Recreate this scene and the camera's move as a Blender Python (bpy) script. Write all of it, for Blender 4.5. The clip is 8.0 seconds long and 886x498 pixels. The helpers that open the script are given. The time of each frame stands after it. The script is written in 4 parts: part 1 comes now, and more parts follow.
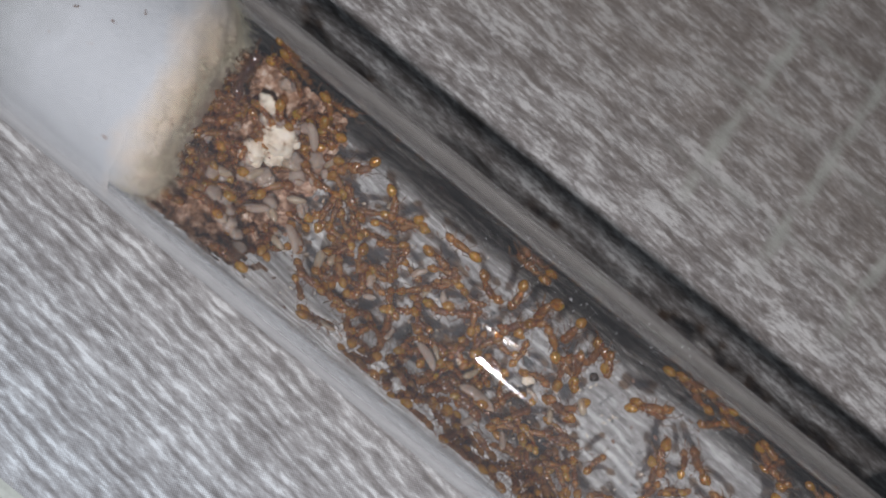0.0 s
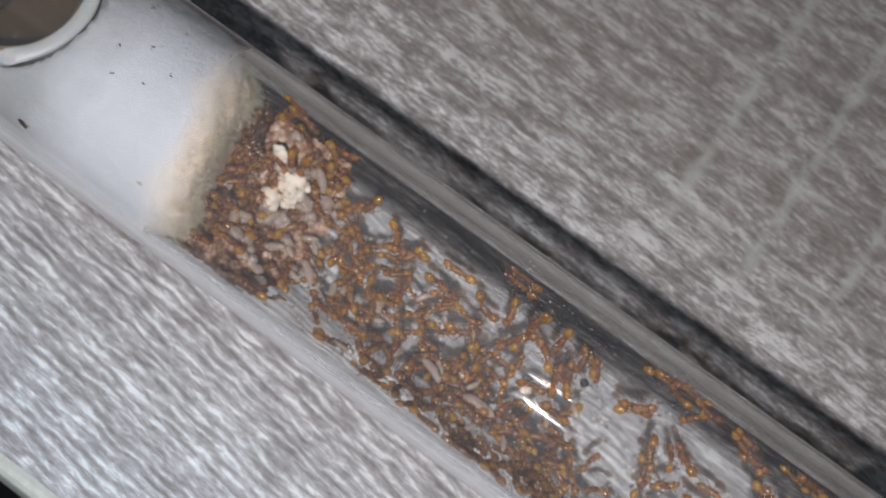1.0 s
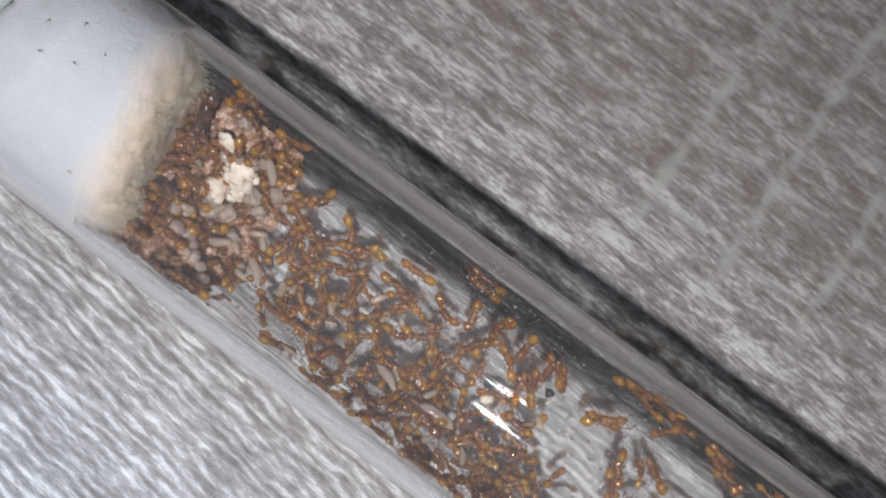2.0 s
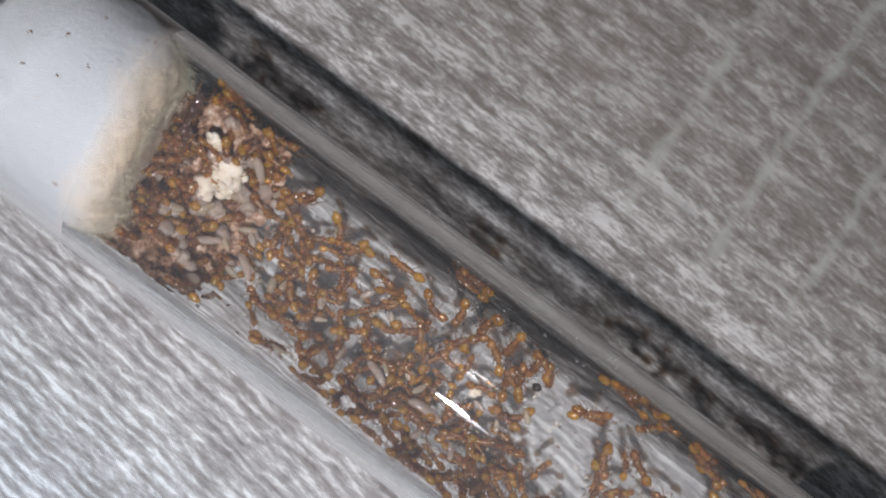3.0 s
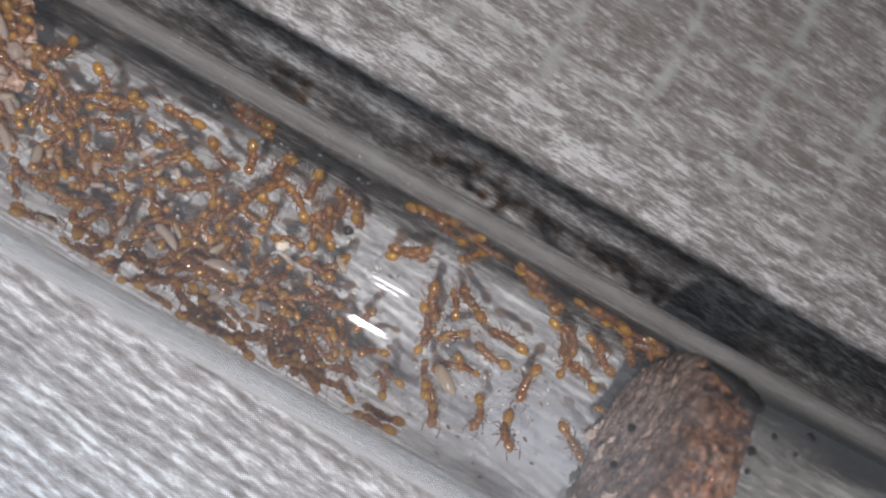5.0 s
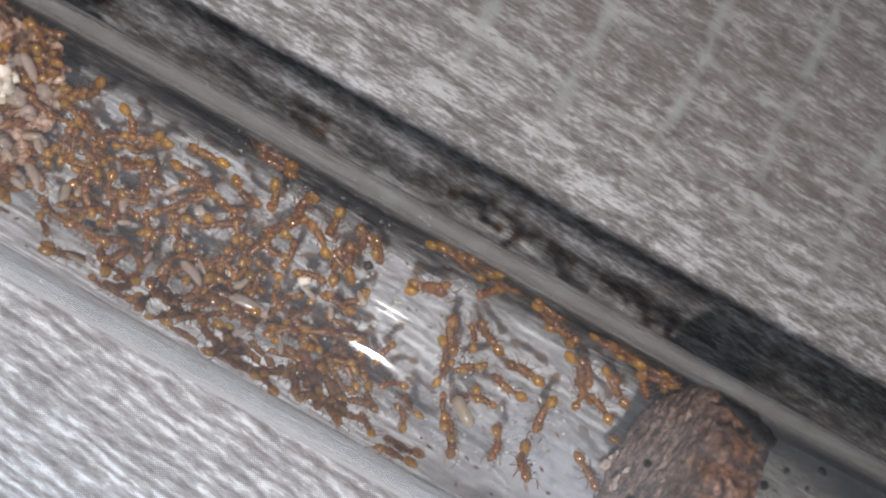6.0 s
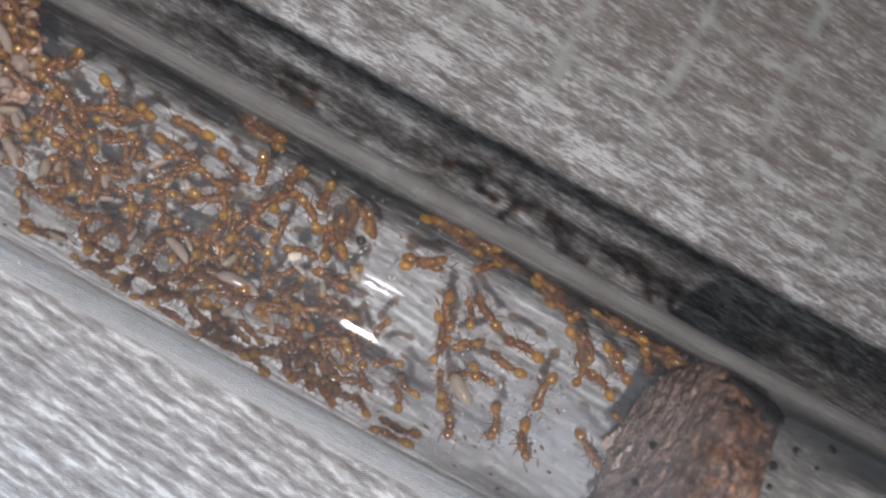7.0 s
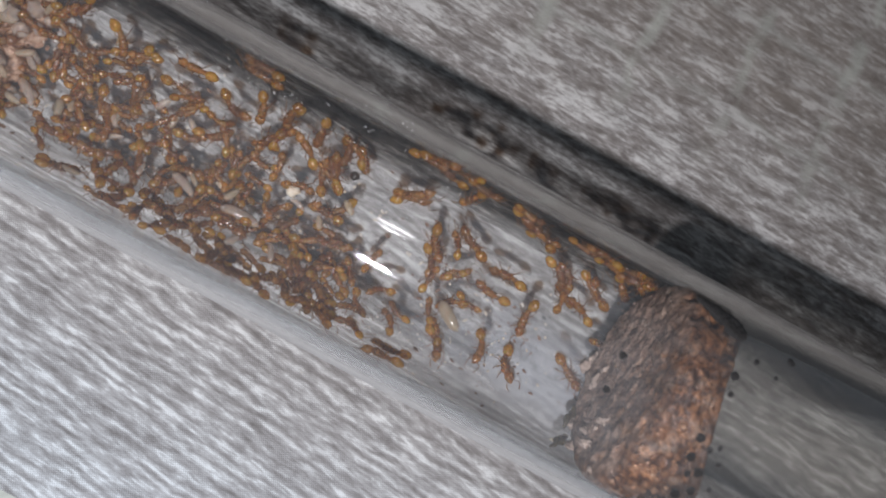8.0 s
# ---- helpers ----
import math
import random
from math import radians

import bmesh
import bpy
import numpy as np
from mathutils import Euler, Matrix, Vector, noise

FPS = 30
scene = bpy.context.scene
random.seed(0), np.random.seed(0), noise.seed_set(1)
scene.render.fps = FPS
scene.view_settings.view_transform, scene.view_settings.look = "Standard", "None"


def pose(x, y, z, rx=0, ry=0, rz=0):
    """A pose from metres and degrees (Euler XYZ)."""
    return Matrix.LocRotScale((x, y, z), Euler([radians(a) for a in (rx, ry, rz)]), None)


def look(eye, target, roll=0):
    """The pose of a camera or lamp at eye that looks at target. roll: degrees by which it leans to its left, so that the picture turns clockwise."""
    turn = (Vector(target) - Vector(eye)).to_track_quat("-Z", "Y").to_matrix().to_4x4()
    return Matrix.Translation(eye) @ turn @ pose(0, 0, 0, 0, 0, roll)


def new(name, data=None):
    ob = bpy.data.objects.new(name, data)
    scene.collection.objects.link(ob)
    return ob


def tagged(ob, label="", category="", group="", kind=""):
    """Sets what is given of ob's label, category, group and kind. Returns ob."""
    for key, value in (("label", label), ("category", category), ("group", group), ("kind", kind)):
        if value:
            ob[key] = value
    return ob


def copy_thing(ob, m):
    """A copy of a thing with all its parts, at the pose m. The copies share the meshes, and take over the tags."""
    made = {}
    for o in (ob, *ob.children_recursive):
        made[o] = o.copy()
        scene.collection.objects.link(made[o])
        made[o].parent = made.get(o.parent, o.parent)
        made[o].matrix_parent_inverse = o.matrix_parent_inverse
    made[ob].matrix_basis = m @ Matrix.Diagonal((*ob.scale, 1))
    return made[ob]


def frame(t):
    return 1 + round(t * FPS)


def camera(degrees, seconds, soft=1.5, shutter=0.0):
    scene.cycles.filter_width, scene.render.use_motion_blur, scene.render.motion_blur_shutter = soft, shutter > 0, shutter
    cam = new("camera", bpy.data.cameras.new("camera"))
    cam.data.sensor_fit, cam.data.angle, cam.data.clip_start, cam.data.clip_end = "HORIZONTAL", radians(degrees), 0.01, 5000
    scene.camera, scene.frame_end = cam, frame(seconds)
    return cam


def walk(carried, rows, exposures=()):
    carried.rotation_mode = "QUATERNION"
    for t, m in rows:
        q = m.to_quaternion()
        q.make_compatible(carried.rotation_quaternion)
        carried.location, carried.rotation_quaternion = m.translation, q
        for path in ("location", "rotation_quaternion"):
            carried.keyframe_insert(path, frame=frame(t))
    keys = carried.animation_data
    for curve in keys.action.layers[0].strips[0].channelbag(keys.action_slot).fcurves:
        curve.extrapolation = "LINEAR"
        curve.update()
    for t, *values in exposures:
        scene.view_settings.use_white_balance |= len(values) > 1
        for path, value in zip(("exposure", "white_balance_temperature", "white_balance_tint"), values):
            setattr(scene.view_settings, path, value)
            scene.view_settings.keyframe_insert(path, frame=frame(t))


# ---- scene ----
# Units: the helpers below take millimetres and turn them into metres.
MM = 0.001

cam = camera(41.0, 8.0, soft=1.9)
cam.data.dof.use_dof = True
cam.data.dof.focus_distance = 0.080
cam.data.dof.aperture_fstop = 56.0
PATH = [
    (0, -1.59, -21.55, 80.43, 14.343, -13.199, 37.698),
    (0.2, -1.21, -23.50, 84.09, 15.674, -12.352, 36.728),
    (0.5, 1.97, -23.47, 84.30, 17.135, -11.435, 35.712),
    (0.7, 2.83, -23.97, 84.85, 18.031, -10.893, 35.372),
    (1, 4.16, -26.98, 88.50, 19.729, -10.396, 35.325),
    (1.2, 6.52, -28.01, 89.04, 21.056, -10.319, 35.510),
    (1.5, 5.77, -26.00, 84.80, 20.098, -10.520, 35.731),
    (1.7, 4.67, -24.87, 83.28, 19.645, -11.387, 35.717),
    (2.8, 2.57, -22.90, 84.60, 17.169, -12.497, 35.423),
    (3, 1.02, -18.29, 85.94, 14.309, -11.750, 35.673),
    (3.2, 2.21, -17.29, 87.42, 13.831, -11.459, 34.803),
    (3.3, 3.44, -17.23, 87.99, 13.410, -11.777, 34.237),
    (3.5, 10.49, -18.16, 88.55, 14.228, -11.150, 32.421),
    (3.7, 16.59, -18.35, 86.33, 13.922, -10.584, 30.980),
    (4, 16.23, -14.73, 80.88, 12.702, -10.891, 29.389),
    (4.2, 14.58, -13.61, 79.42, 12.511, -10.985, 28.730),
    (4.5, 14.75, -14.00, 77.93, 12.424, -11.119, 28.588),
    (4.7, 14.86, -15.07, 77.77, 12.951, -11.382, 28.239),
    (5.8, 13.00, -16.10, 81.85, 13.358, -11.218, 28.091),
    (6, 12.65, -14.90, 80.52, 13.321, -11.165, 28.055),
    (6.2, 11.60, -13.69, 79.13, 12.878, -11.393, 27.765),
    (6.5, 11.50, -12.27, 78.34, 12.151, -11.193, 27.552),
    (6.8, 11.06, -12.24, 78.35, 11.533, -11.464, 27.438),
    (7, 12.27, -13.39, 78.18, 11.442, -11.325, 27.388),
    (7.3, 13.66, -15.03, 77.94, 10.860, -11.694, 27.098),
    (7.5, 14.48, -15.77, 80.88, 10.739, -11.298, 27.294),
    (7.8, 15.38, -16.98, 81.57, 11.103, -11.007, 27.382),
    (8, 14.39, -17.49, 82.50, 10.977, -11.264, 27.387),
]

# ---------------------------------------------------------------- light
LAMP = (14.4, -77.0, 137.2)
world = bpy.data.worlds.new("room")
scene.world = world
world.use_nodes = True
world.node_tree.nodes["Background"].inputs["Color"].default_value = (0.80, 0.88, 1.0, 1)
world.node_tree.nodes["Background"].inputs["Strength"].default_value = 0.09
torch = bpy.data.lights.new("torch", "SPOT")
torch.energy = 1.0
torch.color = (1.0, 0.98, 1.03)
torch.spot_size, torch.spot_blend = radians(68), 1.0
torch.shadow_soft_size = 3.0 * MM
torch_ob = new("torch", torch)
torch_ob.matrix_basis = look([v * MM for v in LAMP], (0.0, -0.004, 0.0))
scene.view_settings.exposure = 0.0
scene.cycles.transparent_max_bounces = 24
scene.cycles.caustics_refractive = scene.cycles.caustics_reflective = False


# ---------------------------------------------------------------- materials
class Nodes:
    """A short hand for node trees."""

    def __init__(self, name):
        self.mat = bpy.data.materials.new(name)
        self.mat.use_nodes = True
        self.tree = self.mat.node_tree
        self.tree.nodes.clear()
        self.out = self.tree.nodes.new("ShaderNodeOutputMaterial")

    def add(self, kind, links=None, **props):
        node = self.tree.nodes.new(kind)
        for key, value in props.items():
            if key == "blend":
                node.blend_type = value
            elif key == "dtype":
                node.data_type = value
            elif key == "op":
                node.operation = value
            elif key == "dims":
                node.noise_dimensions = value
            elif key == "feature":
                node.feature = value
        for key, value in (links or {}).items():
            if isinstance(value, bpy.types.NodeSocket):
                self.tree.links.new(value, node.inputs[key])
            else:
                node.inputs[key].default_value = value
        return node

    def coords(self, scale=(1, 1, 1), turn=(0, 0, 0), shift=(0, 0, 0)):
        """Object coordinates in millimetres, scaled."""
        base = self.tree.nodes.new("ShaderNodeTexCoord")
        m = self.add("ShaderNodeMapping", {"Vector": base.outputs["Object"], "Scale": tuple(1000 * s for s in scale), "Rotation": turn, "Location": shift})
        return m.outputs["Vector"]

    def noise(self, vector, scale=1.0, detail=3.0, rough=0.55, distortion=0.0):
        return self.add("ShaderNodeTexNoise", {"Vector": vector, "Scale": scale, "Detail": detail, "Roughness": rough, "Distortion": distortion}).outputs["Fac"]

    def ramp(self, fac, stops):
        node = self.tree.nodes.new("ShaderNodeValToRGB")
        self.tree.links.new(fac, node.inputs["Fac"])
        while len(node.color_ramp.elements) < len(stops):
            node.color_ramp.elements.new(0.5)
        for element, (at, colour) in zip(node.color_ramp.elements, stops):
            element.position = at
            element.color = (*colour, 1) if len(colour) == 3 else (colour[0],) * 3 + (1,)
        return node.outputs["Color"]

    def mix(self, fac, a, b, blend="MIX"):
        node = self.tree.nodes.new("ShaderNodeMix")
        node.data_type, node.blend_type = "RGBA", blend
        for key, value in ((0, fac), (6, a), (7, b)):
            if isinstance(value, bpy.types.NodeSocket):
                self.tree.links.new(value, node.inputs[key])
            else:
                node.inputs[key].default_value = value if key == 0 else (*value, 1)
        return node.outputs[2]

    def math(self, op, a, b=0.0, clamp=False):
        node = self.tree.nodes.new("ShaderNodeMath")
        node.operation, node.use_clamp = op, clamp
        for key, value in ((0, a), (1, b)):
            if isinstance(value, bpy.types.NodeSocket):
                self.tree.links.new(value, node.inputs[key])
            else:
                node.inputs[key].default_value = value
        return node.outputs[0]

    def bump(self, height, strength=0.4, distance=0.1):
        return self.add("ShaderNodeBump", {"Height": height, "Strength": strength, "Distance": distance * MM}).outputs["Normal"]

    def principled(self, **links):
        node = self.tree.nodes.new("ShaderNodeBsdfPrincipled")
        for key, value in links.items():
            key = key.replace("_", " ")
            if isinstance(value, bpy.types.NodeSocket):
                self.tree.links.new(value, node.inputs[key])
            else:
                node.inputs[key].default_value = (*value, 1) if isinstance(value, tuple) and len(value) == 3 and "Radius" not in key else value
        self.tree.links.new(node.outputs[0], self.out.inputs["Surface"])
        return node


def table_material():
    n = Nodes("printed_wood_film")
    sep = n.add("ShaderNodeSeparateXYZ", {"Vector": n.coords()})
    x, y = sep.outputs["X"], sep.outputs["Y"]
    # The grain runs askew before the tube and straightens out beyond it.
    skew = n.math("ADD", n.math("MULTIPLY", n.math("MULTIPLY", n.math("SUBTRACT", 12.0, y), 0.05, True), 0.08), 0.03)
    across = n.math("ADD", y, n.math("MULTIPLY", x, skew))

    def along(sx, sy, shift=0.0):
        v = n.add("ShaderNodeCombineXYZ", {"X": n.math("MULTIPLY", x, sx), "Y": n.math("MULTIPLY", across, sy), "Z": shift})
        return v.outputs[0]

    grain = n.noise(along(0.36, 1.65), 1.0, 5.0, 0.62, 0.35)
    phase = n.math("ADD", n.math("MULTIPLY", across, 7.0), n.math("MULTIPLY", n.noise(along(0.24, 0.45, 2.0), 1.0, 3.0), 15.0))
    ripple = n.math("MULTIPLY", n.math("SINE", phase), n.math("MULTIPLY", n.noise(along(0.30, 0.9, 5.0), 1.0, 3.0), 0.15))
    grain = n.math("ADD", n.math("ADD", n.math("MULTIPLY", n.math("SUBTRACT", grain, 0.5), 0.58), 0.515), ripple)
    blotch = n.noise(along(0.22, 0.85, 11.0), 1.0, 6.0, 0.62, 0.5)
    blotch = n.math("ADD", n.math("MULTIPLY", n.math("SUBTRACT", blotch, 0.5), 1.15), 0.5)
    beyond = n.math("MULTIPLY", n.math("SUBTRACT", y, 5.0), 0.09, True)
    grain = n.math("ADD", n.math("MULTIPLY", grain, n.math("SUBTRACT", 1.0, beyond)), n.math("MULTIPLY", blotch, beyond))
    streak = n.noise(along(0.08, 0.40, 7.0), 1.0, 3.0, 0.55, 0.3)
    fine = n.noise(along(1.6, 5.0, 3.0), 1.0, 3.0, 0.6)
    mixed = n.math("ADD", n.math("MULTIPLY", grain, 0.66), n.math("ADD", n.math("MULTIPLY", streak, 0.16), n.math("MULTIPLY", n.math("ADD", 0.5, n.math("MULTIPLY", n.math("SUBTRACT", fine, 0.5), n.math("ADD", 0.6, beyond))), 0.18)))
    hair = n.noise(along(0.75, 3.1, 9.0), 1.0, 4.0, 0.65, 0.3)
    mixed = n.math("ADD", mixed, n.math("MULTIPLY", n.math("SUBTRACT", hair, 0.5), n.math("ADD", 0.32, n.math("MULTIPLY", beyond, 0.32))))
    colour = n.ramp(mixed, [(0.36, (0.20, 0.182, 0.170)), (0.45, (0.315, 0.295, 0.283)), (0.53, (0.47, 0.453, 0.44)), (0.61, (0.78, 0.775, 0.755))])
    # Its pale parts are cooler before the tube.
    colour = n.mix(n.math("MULTIPLY", n.math("SUBTRACT", -4.0, y), 0.06, True), colour, n.mix(1.0, colour, (0.97, 1.075, 1.165), "MULTIPLY"))
    # The film's print turns browner past the tube, with pale joints across the grain.
    wob = n.noise(n.coords((0.25, 0.25, 1)), 1.0, 2.0)
    far = n.math("MULTIPLY", n.math("SUBTRACT", n.math("ADD", y, n.math("MULTIPLY", wob, 8.0)), 18.0), 0.06, True)
    colour = n.mix(n.math("MULTIPLY", far, 0.50), colour, (0.235, 0.196, 0.158))
    cell = n.math("ABSOLUTE", n.math("SUBTRACT", n.math("FRACT", n.math("DIVIDE", n.math("ADD", n.math("ADD", x, n.math("MULTIPLY", wob, 1.6)), 7.2), 8.0)), 0.5))
    line = n.math("MULTIPLY", n.math("SUBTRACT", 0.105, cell), 12.0, True)
    gaps = n.math("MULTIPLY", n.math("SUBTRACT", n.noise(n.coords((0.35, 0.3, 1), (0, 0, 0), (4, 4, 0)), 1.0, 3.0), 0.36), 6.0, True)
    reach = n.math("MULTIPLY", n.math("MULTIPLY", n.math("SUBTRACT", y, 20.0), 0.2, True), n.math("MULTIPLY", n.math("SUBTRACT", x, 7.0), 0.4, True))
    line = n.math("MULTIPLY", n.math("MULTIPLY", line, gaps), n.math("MULTIPLY", reach, 0.76))
    rung = n.math("ABSOLUTE", n.math("SUBTRACT", n.math("FRACT", n.math("DIVIDE", n.math("ADD", n.math("ADD", y, n.math("MULTIPLY", wob, 2.2)), 1.5), 8.0)), 0.5))
    rung = n.math("MULTIPLY", n.math("MULTIPLY", n.math("SUBTRACT", 0.08, rung), 12.0, True), n.math("MULTIPLY", n.math("MULTIPLY", reach, 0.46), gaps))
    colour = n.mix(rung, colour, (0.48, 0.49, 0.45))
    colour = n.mix(line, colour, (0.48, 0.49, 0.44))
    # The print's dot screen, and a cloud that lets it show more or less.
    screen = n.add("ShaderNodeSeparateXYZ", {"Vector": n.coords((1, 1, 1), (0, 0, 0.35))})
    dots = n.math("MULTIPLY", n.math("SINE", n.math("MULTIPLY", screen.outputs["X"], 31.0)), n.math("SINE", n.math("MULTIPLY", screen.outputs["Y"], 31.0)))
    dots = n.math("MULTIPLY", n.math("MULTIPLY", n.math("ADD", dots, 1.0), 0.5), n.math("MULTIPLY", n.math("SUBTRACT", n.noise(n.coords((0.4, 0.5, 1)), 1.0, 2.0), 0.22), 1.9, True))
    colour = n.mix(n.math("MULTIPLY", dots, 0.8), colour, n.mix(0.85, colour, (0.06, 0.055, 0.055)))
    weave = n.add("ShaderNodeTexVoronoi", {"Vector": n.coords(), "Scale": 4.2}).outputs["Distance"]
    height = n.math("ADD", n.math("MULTIPLY", weave, 0.5), n.math("MULTIPLY", mixed, 1.2))
    n.principled(Base_Color=colour, Roughness=0.52, Specular_IOR_Level=0.35, Normal=n.bump(height, 0.35, 0.10))
    return n.mat


def glass_material(name="glass", rough=0.004):
    """Solid refracting glass, faintly smeared by handling."""
    n = Nodes(name)
    smear = n.noise(n.coords((0.10, 0.7, 0.7)), 1.0, 4.0, 0.6)
    body = n.add("ShaderNodeBsdfGlass", {"Color": (0.992, 0.995, 0.993, 1), "Roughness": n.math("ADD", rough, n.math("MULTIPLY", smear, 0.02)), "IOR": 1.5})
    n.tree.links.new(n.add("ShaderNodeBump", {"Height": n.noise(n.coords((0.02, 0.9, 0.9)), 1.0, 3.0), "Strength": 0.10, "Distance": 0.05 * MM}).outputs[0], body.inputs["Normal"])
    dust = n.add("ShaderNodeBsdfDiffuse", {"Color": (0.78, 0.80, 0.84, 1)})
    streaks = n.noise(n.coords((0.05, 0.9, 0.9)), 1.0, 4.0, 0.6)
    mix = n.add("ShaderNodeMixShader", {0: n.math("MULTIPLY", streaks, 0.045), 1: body.outputs[0], 2: dust.outputs[0]})
    n.tree.links.new(mix.outputs[0], n.out.inputs["Surface"])
    return n.mat


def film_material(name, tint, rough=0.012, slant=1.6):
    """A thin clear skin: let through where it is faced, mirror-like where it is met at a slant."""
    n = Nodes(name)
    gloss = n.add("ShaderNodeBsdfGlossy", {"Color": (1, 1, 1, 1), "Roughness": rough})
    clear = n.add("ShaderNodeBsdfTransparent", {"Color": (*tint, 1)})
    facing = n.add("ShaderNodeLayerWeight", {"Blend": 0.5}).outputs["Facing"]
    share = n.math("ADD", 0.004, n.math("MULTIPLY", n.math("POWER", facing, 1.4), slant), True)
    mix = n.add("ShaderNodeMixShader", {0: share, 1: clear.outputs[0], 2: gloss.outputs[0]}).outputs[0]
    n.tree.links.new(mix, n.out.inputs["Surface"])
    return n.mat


def cotton_material():
    n = Nodes("wet_cotton")
    sep = n.add("ShaderNodeSeparateXYZ", {"Vector": n.coords()})
    soft = n.noise(n.coords((0.35, 0.35, 0.35)), 1.0, 4.0)
    edge = n.math("ADD", sep.outputs["X"], n.math("MULTIPLY", soft, 3.2))
    stain = n.math("MULTIPLY", n.math("SUBTRACT", n.math("ADD", edge, n.math("MULTIPLY", sep.outputs["Y"], 0.2)), -17.8), 0.30, True)
    wool = n.noise(n.coords((2.2, 2.6, 2.6)), 1.0, 5.0, 0.65, 0.8)
    white = n.mix(wool, (0.51, 0.54, 0.565), (0.62, 0.645, 0.67))
    beige = n.mix(wool, (0.68, 0.49, 0.32), (0.90, 0.74, 0.54))
    specks = n.ramp(n.noise(n.coords((0.9, 0.9, 0.9), (0, 0, 0), (9, 2, 5)), 1.0, 2.0, 0.5), [(0.70, (0.0,)), (0.76, (0.5,))])
    # Soaked through towards the water, where it turns greyer.
    wet = n.math("MULTIPLY", n.math("SUBTRACT", n.math("MULTIPLY", soft, 5.0), n.math("ADD", sep.outputs["X"], 26.5)), 0.2, True)
    white = n.mix(wet, white, (0.34, 0.36, 0.36))
    colour = n.mix(specks, n.mix(stain, white, beige), (0.30, 0.17, 0.10))
    n.principled(Base_Color=colour, Roughness=0.9, Subsurface_Weight=0.5, Subsurface_Radius=(1.0, 1.0, 1.0), Subsurface_Scale=1.0 * MM, Normal=n.bump(wool, 0.4, 0.25))
    return n.mat


def plug_material():
    n = Nodes("rotten_cork")
    coarse = n.noise(n.coords((0.55, 0.9, 0.9)), 1.0, 5.0, 0.65, 0.7)
    fine = n.noise(n.coords((1.9, 2.2, 2.2)), 1.0, 4.0, 0.65)
    both = n.math("ADD", n.math("MULTIPLY", coarse, 0.5), n.math("MULTIPLY", fine, 0.5))
    brown = n.ramp(both, [(0.38, (0.016, 0.008, 0.006)), (0.45, (0.070, 0.030, 0.018)), (0.53, (0.25, 0.105, 0.042)), (0.59, (0.42, 0.205, 0.095)), (0.64, (0.62, 0.44, 0.30))])
    grey = n.ramp(both, [(0.36, (0.20, 0.125, 0.095)), (0.5, (0.43, 0.295, 0.225)), (0.64, (0.64, 0.52, 0.44))])
    sep = n.add("ShaderNodeSeparateXYZ", {"Vector": n.coords()})
    side = n.math("MULTIPLY", n.math("SUBTRACT", n.math("ADD", sep.outputs["X"], n.math("MULTIPLY", coarse, 6.0)), 37.3), 0.8, True)
    colour = n.mix(side, grey, brown)
    patch = n.math("MULTIPLY", n.math("SUBTRACT", n.noise(n.coords((0.5, 0.5, 0.5), (0, 0, 0), (7, 3, 1)), 1.0, 4.0, 0.6), 0.5), 5.0, True)
    colour = n.mix(n.math("MULTIPLY", patch, 0.6), colour, (0.10, 0.055, 0.042))
    # Crumbs of many sizes, each with its own tone, and dark cracks between them.
    warp = n.add("ShaderNodeVectorMath", {0: n.coords(), 1: n.add("ShaderNodeTexNoise", {"Vector": n.coords((2, 2, 2)), "Scale": 1.0}).outputs["Color"]})
    cells = n.add("ShaderNodeTexVoronoi", {"Vector": warp.outputs[0], "Scale": 1.3})
    tone = n.math("SUBTRACT", n.math("MULTIPLY", cells.outputs["Color"], 1.6), 0.3, True)
    colour = n.mix(n.math("MULTIPLY", n.math("SUBTRACT", 1.0, tone), 0.52), colour, n.mix(1.0, colour, (0.30, 0.24, 0.22), "MULTIPLY"))
    colour = n.mix(n.math("MULTIPLY", n.math("SUBTRACT", tone, 0.72), 1.6, True), colour, n.mix(0.5, colour, (0.60, 0.46, 0.36)))
    crack = n.math("MULTIPLY", n.math("SUBTRACT", cells.outputs["Distance"], 0.42), 2.2, True)
    colour = n.mix(n.math("MULTIPLY", crack, 0.7), colour, (0.045, 0.022, 0.015))
    # The plug's own shadow along one flank, put in as near-black colour.
    flank_shade = n.math("MULTIPLY", n.math("SUBTRACT", n.math("ADD", sep.outputs["Y"], n.math("MULTIPLY", both, 3.5)), 6.5), 2.0, True)
    flank_shade = n.math("MULTIPLY", flank_shade, n.math("MULTIPLY", n.math("SUBTRACT", sep.outputs["X"], 36.0), 1.2, True))
    colour = n.mix(flank_shade, colour, (0.022, 0.017, 0.016))
    # Damp rot in blots along the wet end.
    damp = n.math("MULTIPLY", n.math("SUBTRACT", n.math("ADD", sep.outputs["X"], n.math("MULTIPLY", coarse, 5.0)), n.math("ADD", 41.2, n.math("MULTIPLY", sep.outputs["Y"], 0.14))), 0.8, True)
    colour = n.mix(n.math("MULTIPLY", damp, 0.85), colour, (0.045, 0.026, 0.018))
    n.principled(Base_Color=colour, Roughness=n.math("ADD", 0.22, n.math("MULTIPLY", fine, 0.5)), Specular_IOR_Level=0.35, Normal=n.bump(n.math("SUBTRACT", both, n.math("MULTIPLY", cells.outputs["Distance"], 0.8)), 0.6, 0.35))
    return n.mat


